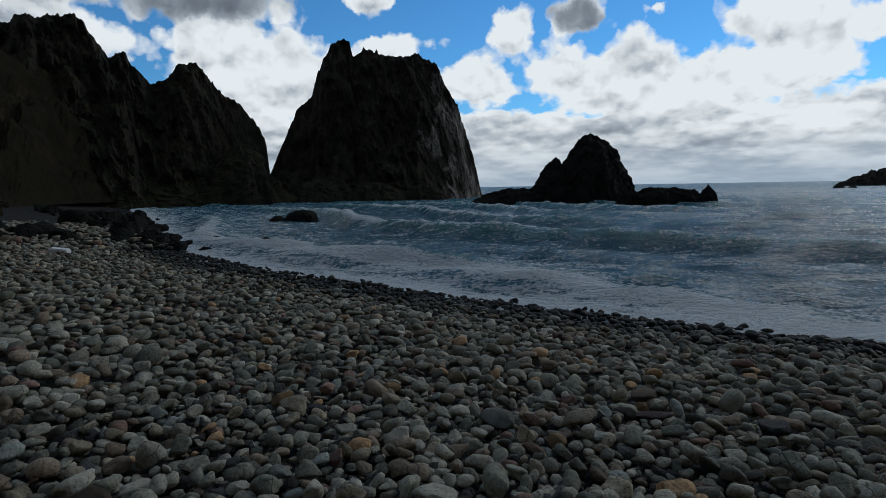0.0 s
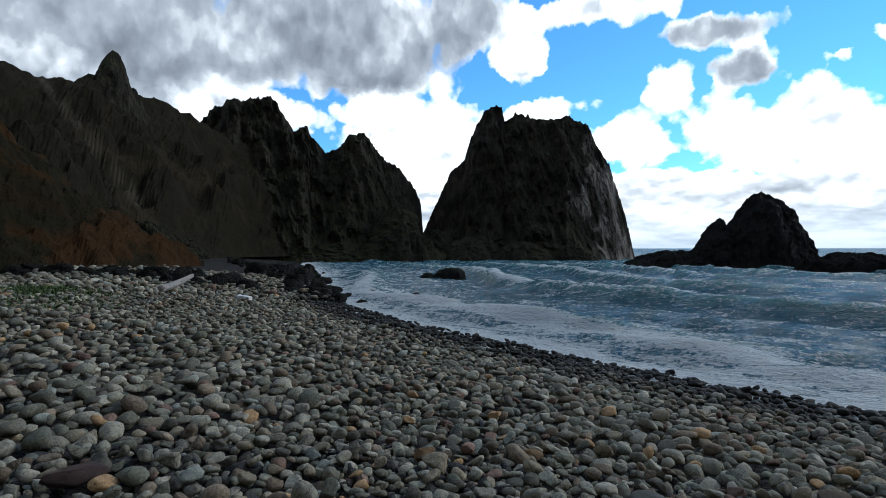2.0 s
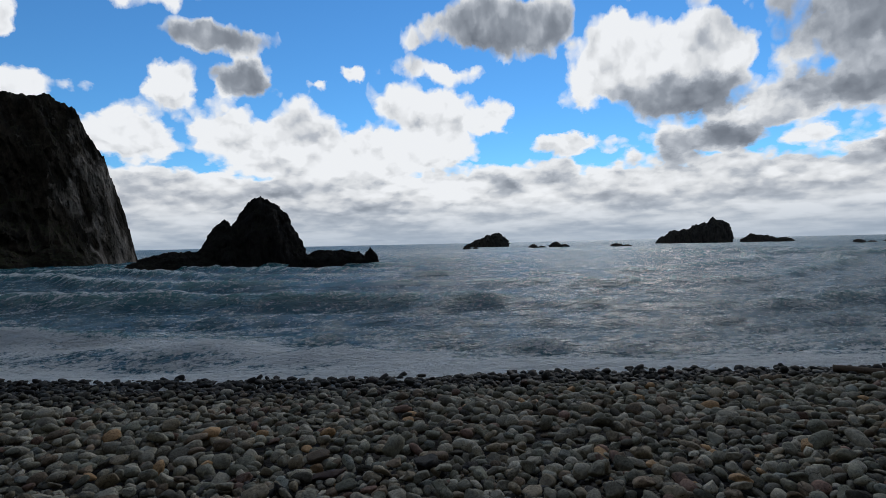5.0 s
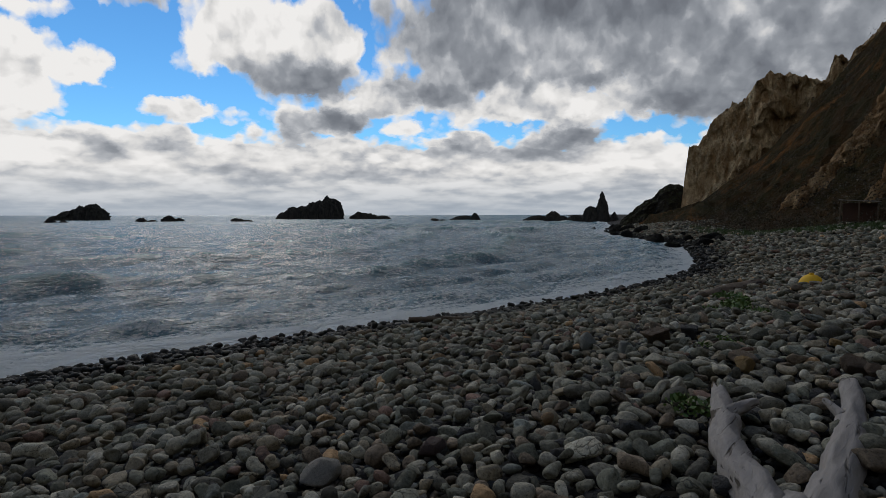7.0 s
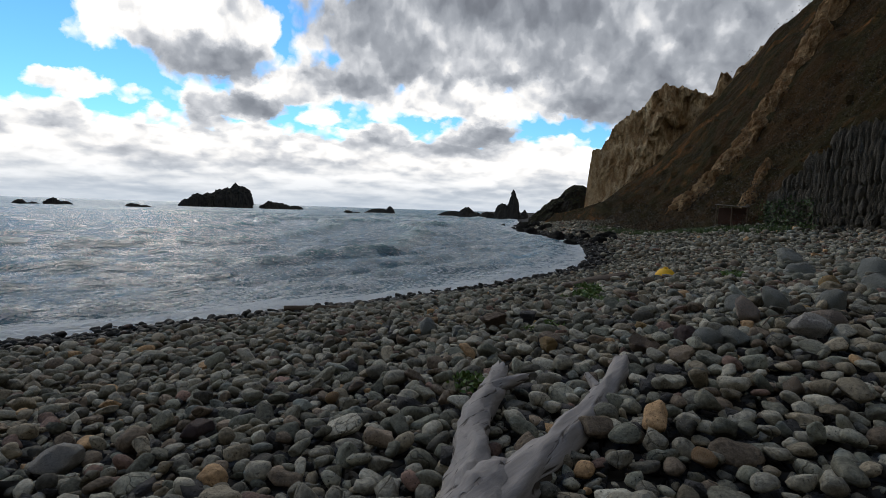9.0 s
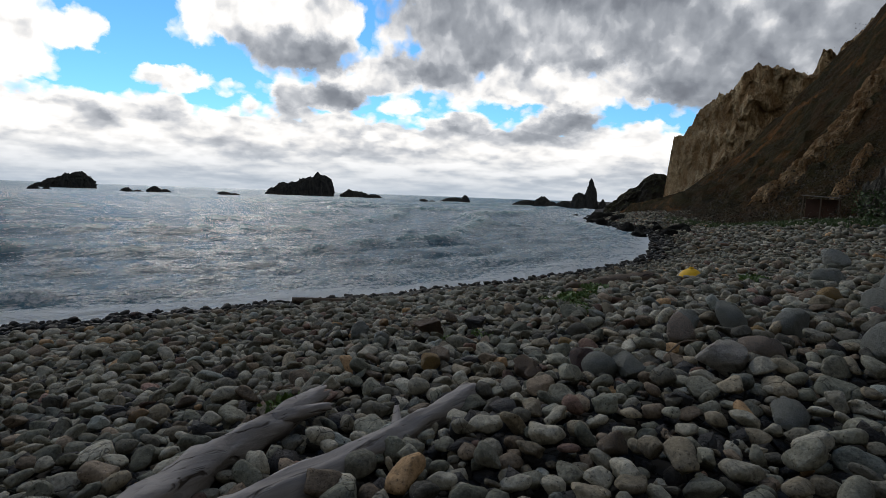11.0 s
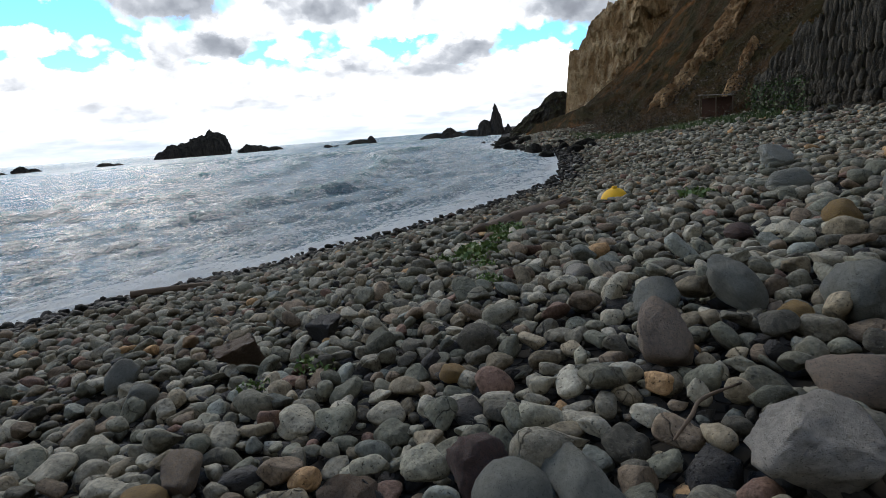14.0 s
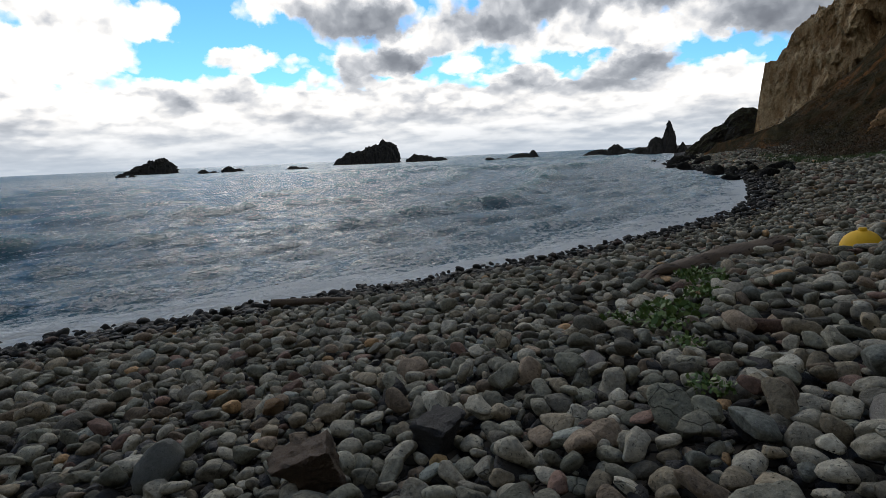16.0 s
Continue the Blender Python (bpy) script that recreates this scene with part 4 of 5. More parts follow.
# x, y, half length, half width, half height, turn, tilt (about the width), material, label, angular
ORANGE = single_stone_material("orange_stone", (0.36, 0.19, 0.06), (0.42, 0.27, 0.12))
TAN = single_stone_material("tan_stone", (0.26, 0.18, 0.10), (0.20, 0.15, 0.10))
BROWN = single_stone_material("brown_stone", (0.13, 0.075, 0.036), (0.17, 0.115, 0.065), 8.0)
PALE = single_stone_material("pale_stone", (0.58, 0.54, 0.46), (0.42, 0.39, 0.33))
GREEN_GREY = single_stone_material("green_grey_stone", (0.29, 0.30, 0.255), (0.23, 0.24, 0.20))
PINKISH = single_stone_material("pinkish_stone", (0.40, 0.30, 0.22), (0.28, 0.23, 0.175))
# own colour of the dark stones; on the under-layer it paints gap shade
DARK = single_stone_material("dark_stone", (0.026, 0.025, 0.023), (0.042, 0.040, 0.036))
OCHRE = single_stone_material("ochre_stone", (0.45, 0.28, 0.07), (0.34, 0.21, 0.07))
RED = single_stone_material("red_brown_stone", (0.13, 0.065, 0.05), (0.09, 0.055, 0.045))

FEATURES = [
    (-3.65, 4.02, 0.21, 0.15, 0.13, 20, 5, ORANGE, "broken orange stone among grey cobbles", 0.9),
    (-3.10, 5.08, 0.16, 0.10, 0.09, 40, 5, ORANGE, "small orange-brown stone among grey cobbles", 0.4),
    (-3.55, 4.95, 0.12, 0.10, 0.09, 0, 0, TAN, "small tan stone among grey cobbles", 0.3),
    (-0.60, 6.10, 0.27, 0.18, 0.12, 30, -8, TAN, "flat tan angular stone on the shingle", 0.9),
    (-0.45, 5.45, 0.30, 0.11, 0.07, 10, 0, RED, "long red-brown slab stone on the shingle", 0.7),
    (-1.15, 4.32, 0.13, 0.11, 0.09, 0, 0, ORANGE, "small rusty orange stone on the shingle", 0.4),
    (0.55, 5.55, 0.26, 0.20, 0.17, 50, 0, DARK, "dark blocky stone on the shingle", 0.9),
    (-1.75, 4.60, 0.24, 0.19, 0.15, 15, 0, GREEN_GREY, "speckled dark green-grey boulder on the shingle", 0.5),
    (-4.80, 1.45, 0.34, 0.16, 0.13, 88, 6, RED, "long rough red-brown stone slab", 0.9),
    (-4.42, 1.36, 0.11, 0.09, 0.08, 0, 0, PALE, "pale cream egg-shaped cobble", 0.1),
    (-3.30, 1.95, 0.19, 0.16, 0.14, 0, 0, BROWN, "brown block of broken stone", 0.9),
    (6.12, 0.08, 0.18, 0.13, 0.11, 20, 0, BROWN, "brown and orange broken stone", 0.8),
    (7.39, 0.51, 0.13, 0.11, 0.08, 0, 0, OCHRE, "bright ochre stone among grey cobbles", 0.3),
    (7.50, 2.52, 0.27, 0.22, 0.21, 150, 14, BROWN, "brown wedge-shaped broken rock", 1.0),
    (8.20, 2.35, 0.26, 0.20, 0.15, 20, 0, DARK, "dark broken rock beside the brown wedge", 0.9),
    (7.83, 3.78, 0.19, 0.12, 0.10, 30, 10, ORANGE, "orange flaked stone on the shingle", 0.7),
    (8.02, 2.12, 0.09, 0.08, 0.06, 0, 0, OCHRE, "small ochre stone on the shingle", 0.4),
    (2.92, 2.45, 0.20, 0.14, 0.11, 0, 0, RED, "rust-red stone on the shingle", 0.6),
    (3.78, 1.97, 0.11, 0.09, 0.08, 0, 0, ORANGE, "orange cobble on the shingle", 0.3),
    (4.16, 2.06, 0.13, 0.09, 0.07, 0, 0, TAN, "tan cobble on the shingle", 0.4),
    (5.95, 5.20, 0.20, 0.14, 0.10, 0, 0, ORANGE, "orange stone on the lower beach", 0.5),
    (5.08, -1.08, 0.16, 0.13, 0.12, 0, 0, TAN, "tan broken stone beside driftwood", 0.6),
    (3.88, -0.72, 0.13, 0.10, 0.09, 0, 0, ORANGE, "orange stone beside driftwood", 0.4),
    (6.05, -1.70, 0.26, 0.17, 0.11, 25, -14, GREEN_GREY, "long angular grey slab leaning on cobbles", 0.9),
    (7.55, -2.12, 0.40, 0.32, 0.28, 20, 0, GREEN_GREY, "large smooth blue-grey boulder", 0.2),
    (6.85, -1.15, 0.46, 0.34, 0.22, 15, 8, PALE, "large pale pitted angular boulder", 0.9),
    (7.61, -0.57, 0.32, 0.22, 0.19, 35, -34, PINKISH, "tall leaning pinkish-grey stone", 0.6),
    (8.25, -0.40, 0.27, 0.21, 0.14, 10, -34, GREEN_GREY, "large flat green-grey stone standing on edge", 0.4),
    (8.36, -0.78, 0.30, 0.22, 0.16, 60, -36, GREEN_GREY, "pointed pale grey-green stone standing upright", 0.5),
    (9.40, 0.50, 0.26, 0.16, 0.13, 0, 0, PALE, "pale pinkish rounded boulder", 0.2),
    (10.42, -1.35, 0.27, 0.20, 0.19, 0, 0, OCHRE, "rounded yellow-brown boulder on shingle", 0.1),
    (7.31, -1.29, 0.29, 0.22, 0.17, 80, 0, PINKISH, "long brownish boulder with a dark hollow", 0.2),
    (6.94, 3.29, 0.24, 0.17, 0.15, 20, -30, GREEN_GREY, "dark grey heart-shaped boulder", 0.3),
    (6.73, 2.66, 0.20, 0.15, 0.14, 0, -20, GREEN_GREY, "dark rounded boulder on shingle", 0.1),
    (9.57, 2.26, 0.24, 0.16, 0.12, 0, 0, PALE, "rough barnacled pale clump of rock", 1.0),
    (3.63, 6.51, 0.26, 0.14, 0.07, 20, 0, RED, "low rust-brown stones on the lower beach", 0.8),
    (-0.57, 5.75, 0.13, 0.10, 0.08, 0, 0, ORANGE, "orange stone on the shingle", 0.6),
    (11.9, -2.0, 0.55, 0.42, 0.36, 30, 0, GREEN_GREY, "big smooth grey boulder at the top of the beach", 0.3),
    (13.6, -0.9, 0.50, 0.36, 0.30, 70, 0, GREEN_GREY, "big rounded grey boulder at the top of the beach", 0.4),
    (17.0, -0.6, 0.70, 0.45, 0.42, 20, -15, GREEN_GREY, "big angular grey boulder at the top of the beach", 0.8),
    (9.9, -1.9, 0.36, 0.26, 0.22, 50, 0, GREEN_GREY, "rounded grey boulder at the top of the beach", 0.3),
    (10.6, -0.6, 0.26, 0.18, 0.14, 10, 0, RED, "reddish smooth boulder on shingle", 0.2),
]
FEATURES += [
    (6.22, 0.21, 0.26, 0.20, 0.15, 30, 0, BROWN, "rust-red and white mottled broken stone", 0.8),
    (6.13, 1.12, 0.26, 0.15, 0.13, 60, 0, TAN, "long tan and ochre cobble", 0.5),
    (8.22, -1.35, 0.31, 0.26, 0.22, 10, 0, GREEN_GREY, "large smooth blue-grey boulder on the upper beach", 0.4),
    (8.11, -1.07, 0.16, 0.11, 0.07, 40, 0, OCHRE, "flat yellow stone among grey boulders", 0.8),
    (6.47, -0.55, 0.31, 0.20, 0.15, 50, -8, GREEN_GREY, "long dark grey boulder with a cracked face", 0.7),
    (6.52, -0.14, 0.24, 0.18, 0.17, 80, -30, RED, "brown blocky stone standing on end", 0.8),
    (6.40, -0.35, 0.24, 0.21, 0.17, 0, 0, GREEN_GREY, "smooth round green-grey boulder", 0.1),
    (5.90, 1.05, 0.20, 0.15, 0.13, 20, 0, OCHRE, "tan and orange rounded stone among grey cobbles", 0.4),
    (3.45, 8.20, 0.22, 0.16, 0.12, 0, 0, PALE, "pale cream stone on the lower beach", 0.4),
    (2.20, 2.85, 0.24, 0.18, 0.14, 10, 0, PALE, "pale yellowish rounded stone on the shingle", 0.6),
]
FEATURE_SPOTS = [(x, y, 0.55 * a) for x, y, a, *_ in FEATURES]


def broken_block(seed, mat):
    """A unit block of rock with sharp broken edges, narrower at its foot."""
    v, f = ico(4)
    v = v / np.abs(v).max(1)[:, None] * 0.85
    v[:, :2] *= (0.78 + 0.26 * v[:, 2:])
    v[:, 0] += 0.25 * v[:, 2]
    out = []
    for p in v:
        q = Vector(p) + Vector((seed * 3.1, 0, 0))
        out.append(p * (1 + fbm(q, 1.2, 3) * 0.14 + fbm(q, 3.5, 4, True) * 0.09))
    return mesh_np("boulder", out, f, mat, False)


def feature_stones():
    for n, (x, y, a, b, c, turn, tilt, mat, label, angular) in enumerate(FEATURES):
        a, b, c = a * 0.68, b * 0.68, c * 0.68
        me = broken_block(n, mat) if "wedge" in label else boulder_mesh("boulder", n + 2, mat, angular, 4, 0.4 if tilt < -40 else 0.0)
        ob = tagged(new("boulder", me), label, "stone")
        lift = abs(math.sin(radians(tilt))) * a * 0.5 + c * abs(math.cos(radians(tilt))) * 0.5
        ob.matrix_world = Matrix.Translation((x, y, beach_z(x, y) + lift)) @ Euler((0, radians(tilt), radians(turn))).to_matrix().to_4x4() @ Matrix.Diagonal((a, b, c, 1))


feature_stones()


def limb(points, radii, segs=20, steps=14, seed=0, knots=0.12, ragged=0.0):
    """A bent, tapering limb of wood through a few points; its ends are closed, one of them ragged."""
    pts = [Vector(p) for p in points]
    n = len(pts)
    verts = []
    rows = (n - 1) * steps + 1
    for r in range(rows):
        u = r / steps
        i = min(int(u), n - 2)
        f = u - i
        p0, p1, p2, p3 = pts[max(i - 1, 0)], pts[i], pts[i + 1], pts[min(i + 2, n - 1)]
        pos = 0.5 * ((2 * p1) + (p2 - p0) * f + (2 * p0 - 5 * p1 + 4 * p2 - p3) * f * f + (3 * p1 - p0 - 3 * p2 + p3) * f ** 3)
        tan = ((p2 - p0) * 0.5 * (1 - f) + (p3 - p1) * 0.5 * f).normalized()
        side = tan.cross(Vector((0, 0, 1))).normalized()
        up = side.cross(tan)
        rad = radii[i] * (1 - f) + radii[i + 1] * f
        for s_ in range(segs):
            a = 2 * math.pi * s_ / segs
            q = Vector((math.cos(a) * 1.3 + seed, math.sin(a) * 1.3, u * 1.2))
            k = rad * (1 + fbm(q, 1.6, 3) * knots * 1.6 + 0.05 * math.sin(a * 5 + u * 2))
            out = pos + side * (math.cos(a) * k) + up * (math.sin(a) * k)
            if ragged and r > rows - 4:
                out += tan * ragged * rad * noise.noise(Vector((a * 2.5, seed, 1))) * (r - rows + 4) * 0.5
            verts.append(out)
    faces = [tuple(f) for f in grid_faces(segs, rows, True)]
    ends = []
    for r in (0, rows - 1):
        c = sum((verts[r * segs + s_] for s_ in range(segs)), Vector()) / segs
        ends.append(c)
    base = len(verts)
    verts += ends
    for s_ in range(segs):
        faces.append((base, (s_ + 1) % segs, s_, base))
        faces.append((base + 1, (rows - 1) * segs + s_, (rows - 1) * segs + (s_ + 1) % segs, base + 1))
    return [tuple(v) for v in verts], faces


def limb_mesh(name, mat, *args, **kw):
    verts, faces = limb(*args, **kw)
    me = bpy.data.meshes.new(name)
    me.from_pydata(verts, [], [f if len(set(f)) == 4 else tuple(f[:3]) for f in faces])
    me.polygons.foreach_set("use_smooth", np.full(len(me.polygons), True))
    me.materials.append(mat)
    me.update()
    return me


def wood_thing(name, origin, limbs, mat, label):
    base = new(name)
    base.location = origin
    for part_name, pts, radii, kw in limbs:
        part(part_name, limb_mesh(part_name, mat, pts, radii, **kw), base)
    return tagged(base, label, "driftwood")


def fork():
    o = Vector((3.2, 0.15, 1.95))
    rel = lambda x, y, z: tuple(Vector((x, y, z)) - o)
    wood_thing("driftwood_log", o, [
        ("trunk", [rel(1.55, -0.24, 1.98), rel(2.0, -0.14, 1.99), rel(2.5, -0.02, 2.00), rel(2.9, 0.08, 2.00), rel(3.2, 0.15, 2.00)], [0.14, 0.155, 0.165, 0.15, 0.07], {"seed": 3}),
        ("branch", [rel(2.75, 0.10, 2.00), rel(3.25, 0.36, 2.01), rel(3.75, 0.62, 2.02), rel(4.22, 0.76, 2.04), rel(4.66, 0.93, 2.07)], [0.115, 0.108, 0.095, 0.088, 0.05], {"seed": 7, "ragged": 2.0, "knots": 0.2}),
        ("branch", [rel(2.75, -0.02, 2.00), rel(3.4, 0.01, 2.01), rel(4.15, 0.03, 2.03), rel(4.85, 0.08, 2.06), rel(5.42, 0.16, 2.10)], [0.115, 0.102, 0.092, 0.085, 0.07], {"seed": 9, "knots": 0.18}),
        ("stub", [rel(4.12, 0.74, 2.06), rel(4.32, 0.67, 2.09), rel(4.50, 0.62, 2.10)], [0.06, 0.046, 0.022], {"seed": 11, "ragged": 1.0}),
        ("stub", [rel(4.62, 0.11, 2.08), rel(4.74, 0.24, 2.14)], [0.042, 0.016], {"seed": 12}),
    ], DRIFT, "pale weathered forked driftwood log on the cobbles")
    o = Vector((15.6, 3.9, 1.25))
    wood_thing("driftwood_log", o, [
        ("trunk", [(-2.0, 0.45, 0.05), (-0.8, 0.15, 0.14), (0.5, -0.15, 0.20), (1.5, -0.45, 0.26)], [0.13, 0.19, 0.22, 0.20], {"seed": 15, "ragged": 1.0}),
        ("branch", [(-0.9, 0.2, 0.16), (-1.6, 0.15, 0.28), (-2.3, 0.05, 0.22)], [0.10, 0.08, 0.05], {"seed": 16})], BROWN_WOOD, "grey-brown drift log lying on the shingle")
    o = Vector((11.6, 10.4, 0.36))
    wood_thing("driftwood_log", o, [("trunk", [(-0.70, 0.62, 0.10), (0.0, 0.05, 0.08), (0.70, -0.55, 0.07)], [0.08, 0.09, 0.075], {"seed": 18})], BROWN_WOOD, "waterlogged brown timber at the water's edge")
    o = Vector((-5.12, 0.70, 1.9))
    wood_thing("driftwood_log", o, [("trunk", [(1.7, -0.25, 0.16), (0.8, -0.06, 0.20), (-0.2, 0.12, 0.26), (-1.1, 0.30, 0.42)], [0.19, 0.20, 0.17, 0.10], {"seed": 21, "ragged": 1.5, "knots": 0.3})], DRIFT, "pale knotted driftwood trunk on the beach")
    o = Vector((-22.4, 10.6, 1.95))
    wood_thing("driftwood_log", o, [("trunk", [(1.9, -1.4, 0.10), (0.6, -0.6, 0.05), (-0.9, 0.6, 0.12), (-2.5, 2.0, 0.30)], [0.12, 0.14, 0.12, 0.08], {"seed": 24})], DRIFT, "long bleached driftwood log at the top of the beach")
    o = Vector((6.88, -0.85, beach_z(6.88, -0.85) + 0.14))
    wood_thing("stick", o, [("stem", [(-0.17, 0.08, -0.03), (-0.10, 0.04, 0.03), (0.0, 0.02, 0.05), (0.17, -0.08, 0.05)], [0.004, 0.007, 0.007, 0.004], {"seed": 26, "segs": 8})], BROWN_WOOD, "thin brown stick lying over the cobbles")


fork()


def yellow_float():
    """A squat rounded plastic float, half sunk among the stones."""
    base = new("float")
    base.location = (16.3, 2.15, beach_z(16.3, 2.15) + 0.06)
    bm = bmesh.new()
    bmesh.ops.create_uvsphere(bm, u_segments=28, v_segments=16, radius=1.0)
    for v in bm.verts:
        x, y, z = v.co
        v.co = (0.28 * x * (1 + 0.06 * noise.noise(v.co * 1.5)), 0.27 * y, 0.26 * (abs(z) ** 0.9) * (1 if z > 0 else -0.5) + 0.05 * x)
    me = bpy.data.meshes.new("shell")
    bm.to_mesh(me)
    bm.free()
    me.polygons.foreach_set("use_smooth", np.full(len(me.polygons), True))
    me.materials.append(YELLOW)
    part("shell", me, base)
    bm = bmesh.new()
    bmesh.ops.create_cone(bm, cap_ends=True, segments=16, radius1=0.07, radius2=0.05, depth=0.08, matrix=Matrix.Translation((0.03, 0, 0.26)))
    me = bpy.data.meshes.new("collar")
    bm.to_mesh(me)
    bm.free()
    me.materials.append(YELLOW)
    part("collar", me, base)
    tagged(base, "bright yellow plastic fishing float on the shingle", "float")


yellow_float()


def foam_block():
    bm = bmesh.new()
    bmesh.ops.create_cube(bm, size=1.0)
    bmesh.ops.scale(bm, vec=(0.75, 0.4, 0.3), verts=bm.verts)
    bmesh.ops.bevel(bm, geom=bm.edges[:], offset=0.04, segments=2, affect="EDGES")
    me = bpy.data.meshes.new("foam_block")
    bm.to_mesh(me)
    bm.free()
    me.materials.append(plain_material("white_foam", (0.6, 0.6, 0.58), 0.8, 0.1))
    ob = tagged(new("foam_block", me), "dirty white foam block on the shingle", "litter")
    ob.matrix_world = pose(-25.35, 15.45, beach_z(-25.35, 15.45) + 0.16, 4, 8, 30)


foam_block()


def leaf_clump(name, rng, count, radius, height, size, mat):
    """Small leaves on short stalks in a loose heap."""
    verts, faces = [], []
    for _ in range(count):
        a, r = rng.uniform(0, 6.283), radius * math.sqrt(rng.uniform())
        c = np.array([r * math.cos(a), r * math.sin(a), height * rng.uniform(0.05, 1) * (1 - 0.6 * r / radius)])
        d = rng.normal(size=3)
        d[2] = abs(d[2]) * 0.8 + 0.2
        d /= np.linalg.norm(d)
        w = np.cross(d, rng.normal(size=3))
        w /= np.linalg.norm(w)
        s_ = size * rng.uniform(0.6, 1.4)
        b = len(verts)
        verts += [c, c + d * s_ * 0.5 + w * s_ * 0.3, c + d * s_, c + d * s_ * 0.5 - w * s_ * 0.3]
        faces.append((b, b + 1, b + 2, b + 3))
    return mesh_np(name, verts, faces, mat, False)


def weeds():
    rng = np.random.default_rng(12)
    big = leaf_clump("weed", rng, 150, 0.26, 0.14, 0.07, LEAF)
    low = leaf_clump("weed", rng, 90, 0.20, 0.10, 0.06, LEAF)
    for n, (x, y, k) in enumerate([(10.82, 2.38, 1.2), (11.34, 2.55, 1.1), (11.0, 2.9, 0.9), (13.64, 3.32, 1.2), (13.94, 3.51, 1.0), (13.2, 3.0, 0.9), (7.36, 1.58, 0.7), (4.5, 1.08, 0.8), (9.36, 1.32, 0.7), (13.9, 0.2, 1.1), (10.3, 1.9, 0.7), (12.2, 2.6, 0.9), (7.0, 1.75, 0.5)]):
        ob = tagged(new("weed", big if n % 2 else low), "small green weed growing between cobbles", "plant", group="weeds on the beach")
        ob.matrix_world = Matrix.Translation((x, y, beach_z(x, y) + 0.05)) @ Matrix.Rotation(n * 1.3, 4, "Z") @ Matrix.Scale(k, 4)


weeds()


def boulders_heap():
    """Dark boulders at both ends of the beach."""
    rng = np.random.default_rng(31)
    wet = [boulder_mesh("boulder", 60 + n, DARK_ROCK, 1.1, 3) for n in range(6)]
    dry = [boulder_mesh("boulder", 80 + n, DARK_ROCK, 1.2, 3) for n in range(4)]

    def put(x, y, size, meshes, group):
        ob = tagged(new("boulder", meshes[int(rng.integers(len(meshes)))]), "dark angular boulder heaped by the water", "boulder", group=group)
        z = float(ground_z(x, y))
        ob.matrix_world = Matrix.Translation((x, y, max(z, -0.3) + size * 0.25)) @ Euler((rng.normal() * 0.3, rng.normal() * 0.3, rng.uniform(0, 6.3))).to_matrix().to_4x4() @ Matrix.Diagonal((size, size * rng.uniform(0.65, 0.95), size * rng.uniform(0.5, 0.8), 1))

    for n in range(70):
        u = rng.uniform() ** 0.8
        x, y = -31 - 42 * u + rng.normal() * 1.5, 0
        y = float(shore(x)) - rng.uniform(-1.2, 5.5 + 8 * u) * (0.6 + 0.6 * u) + 0.6
        put(x, y, rng.choice([0.45, 0.6, 0.8, 1.1, 1.5], p=[0.3, 0.3, 0.2, 0.14, 0.06]), wet if n % 3 else dry, "dark boulders on the point")
    for n in range(130):
        u = rng.uniform()
        x, y = -30.0 - 13 * u + rng.normal() * 2.2, 28.0 - 17 * u + rng.normal() * 2.0
        put(x, y, rng.choice([0.4, 0.55, 0.75, 1.0], p=[0.35, 0.35, 0.2, 0.1]), dry if n % 3 else wet, "dark boulders on the point")
    for n in range(80):
        x = rng.uniform(58, 130)
        y = float(shore(x)) + rng.normal() * 3.0
        put(x, y, rng.choice([0.4, 0.6, 0.9, 1.3]), wet if n % 2 else dry, "boulders along the far shore")


boulders_heap()


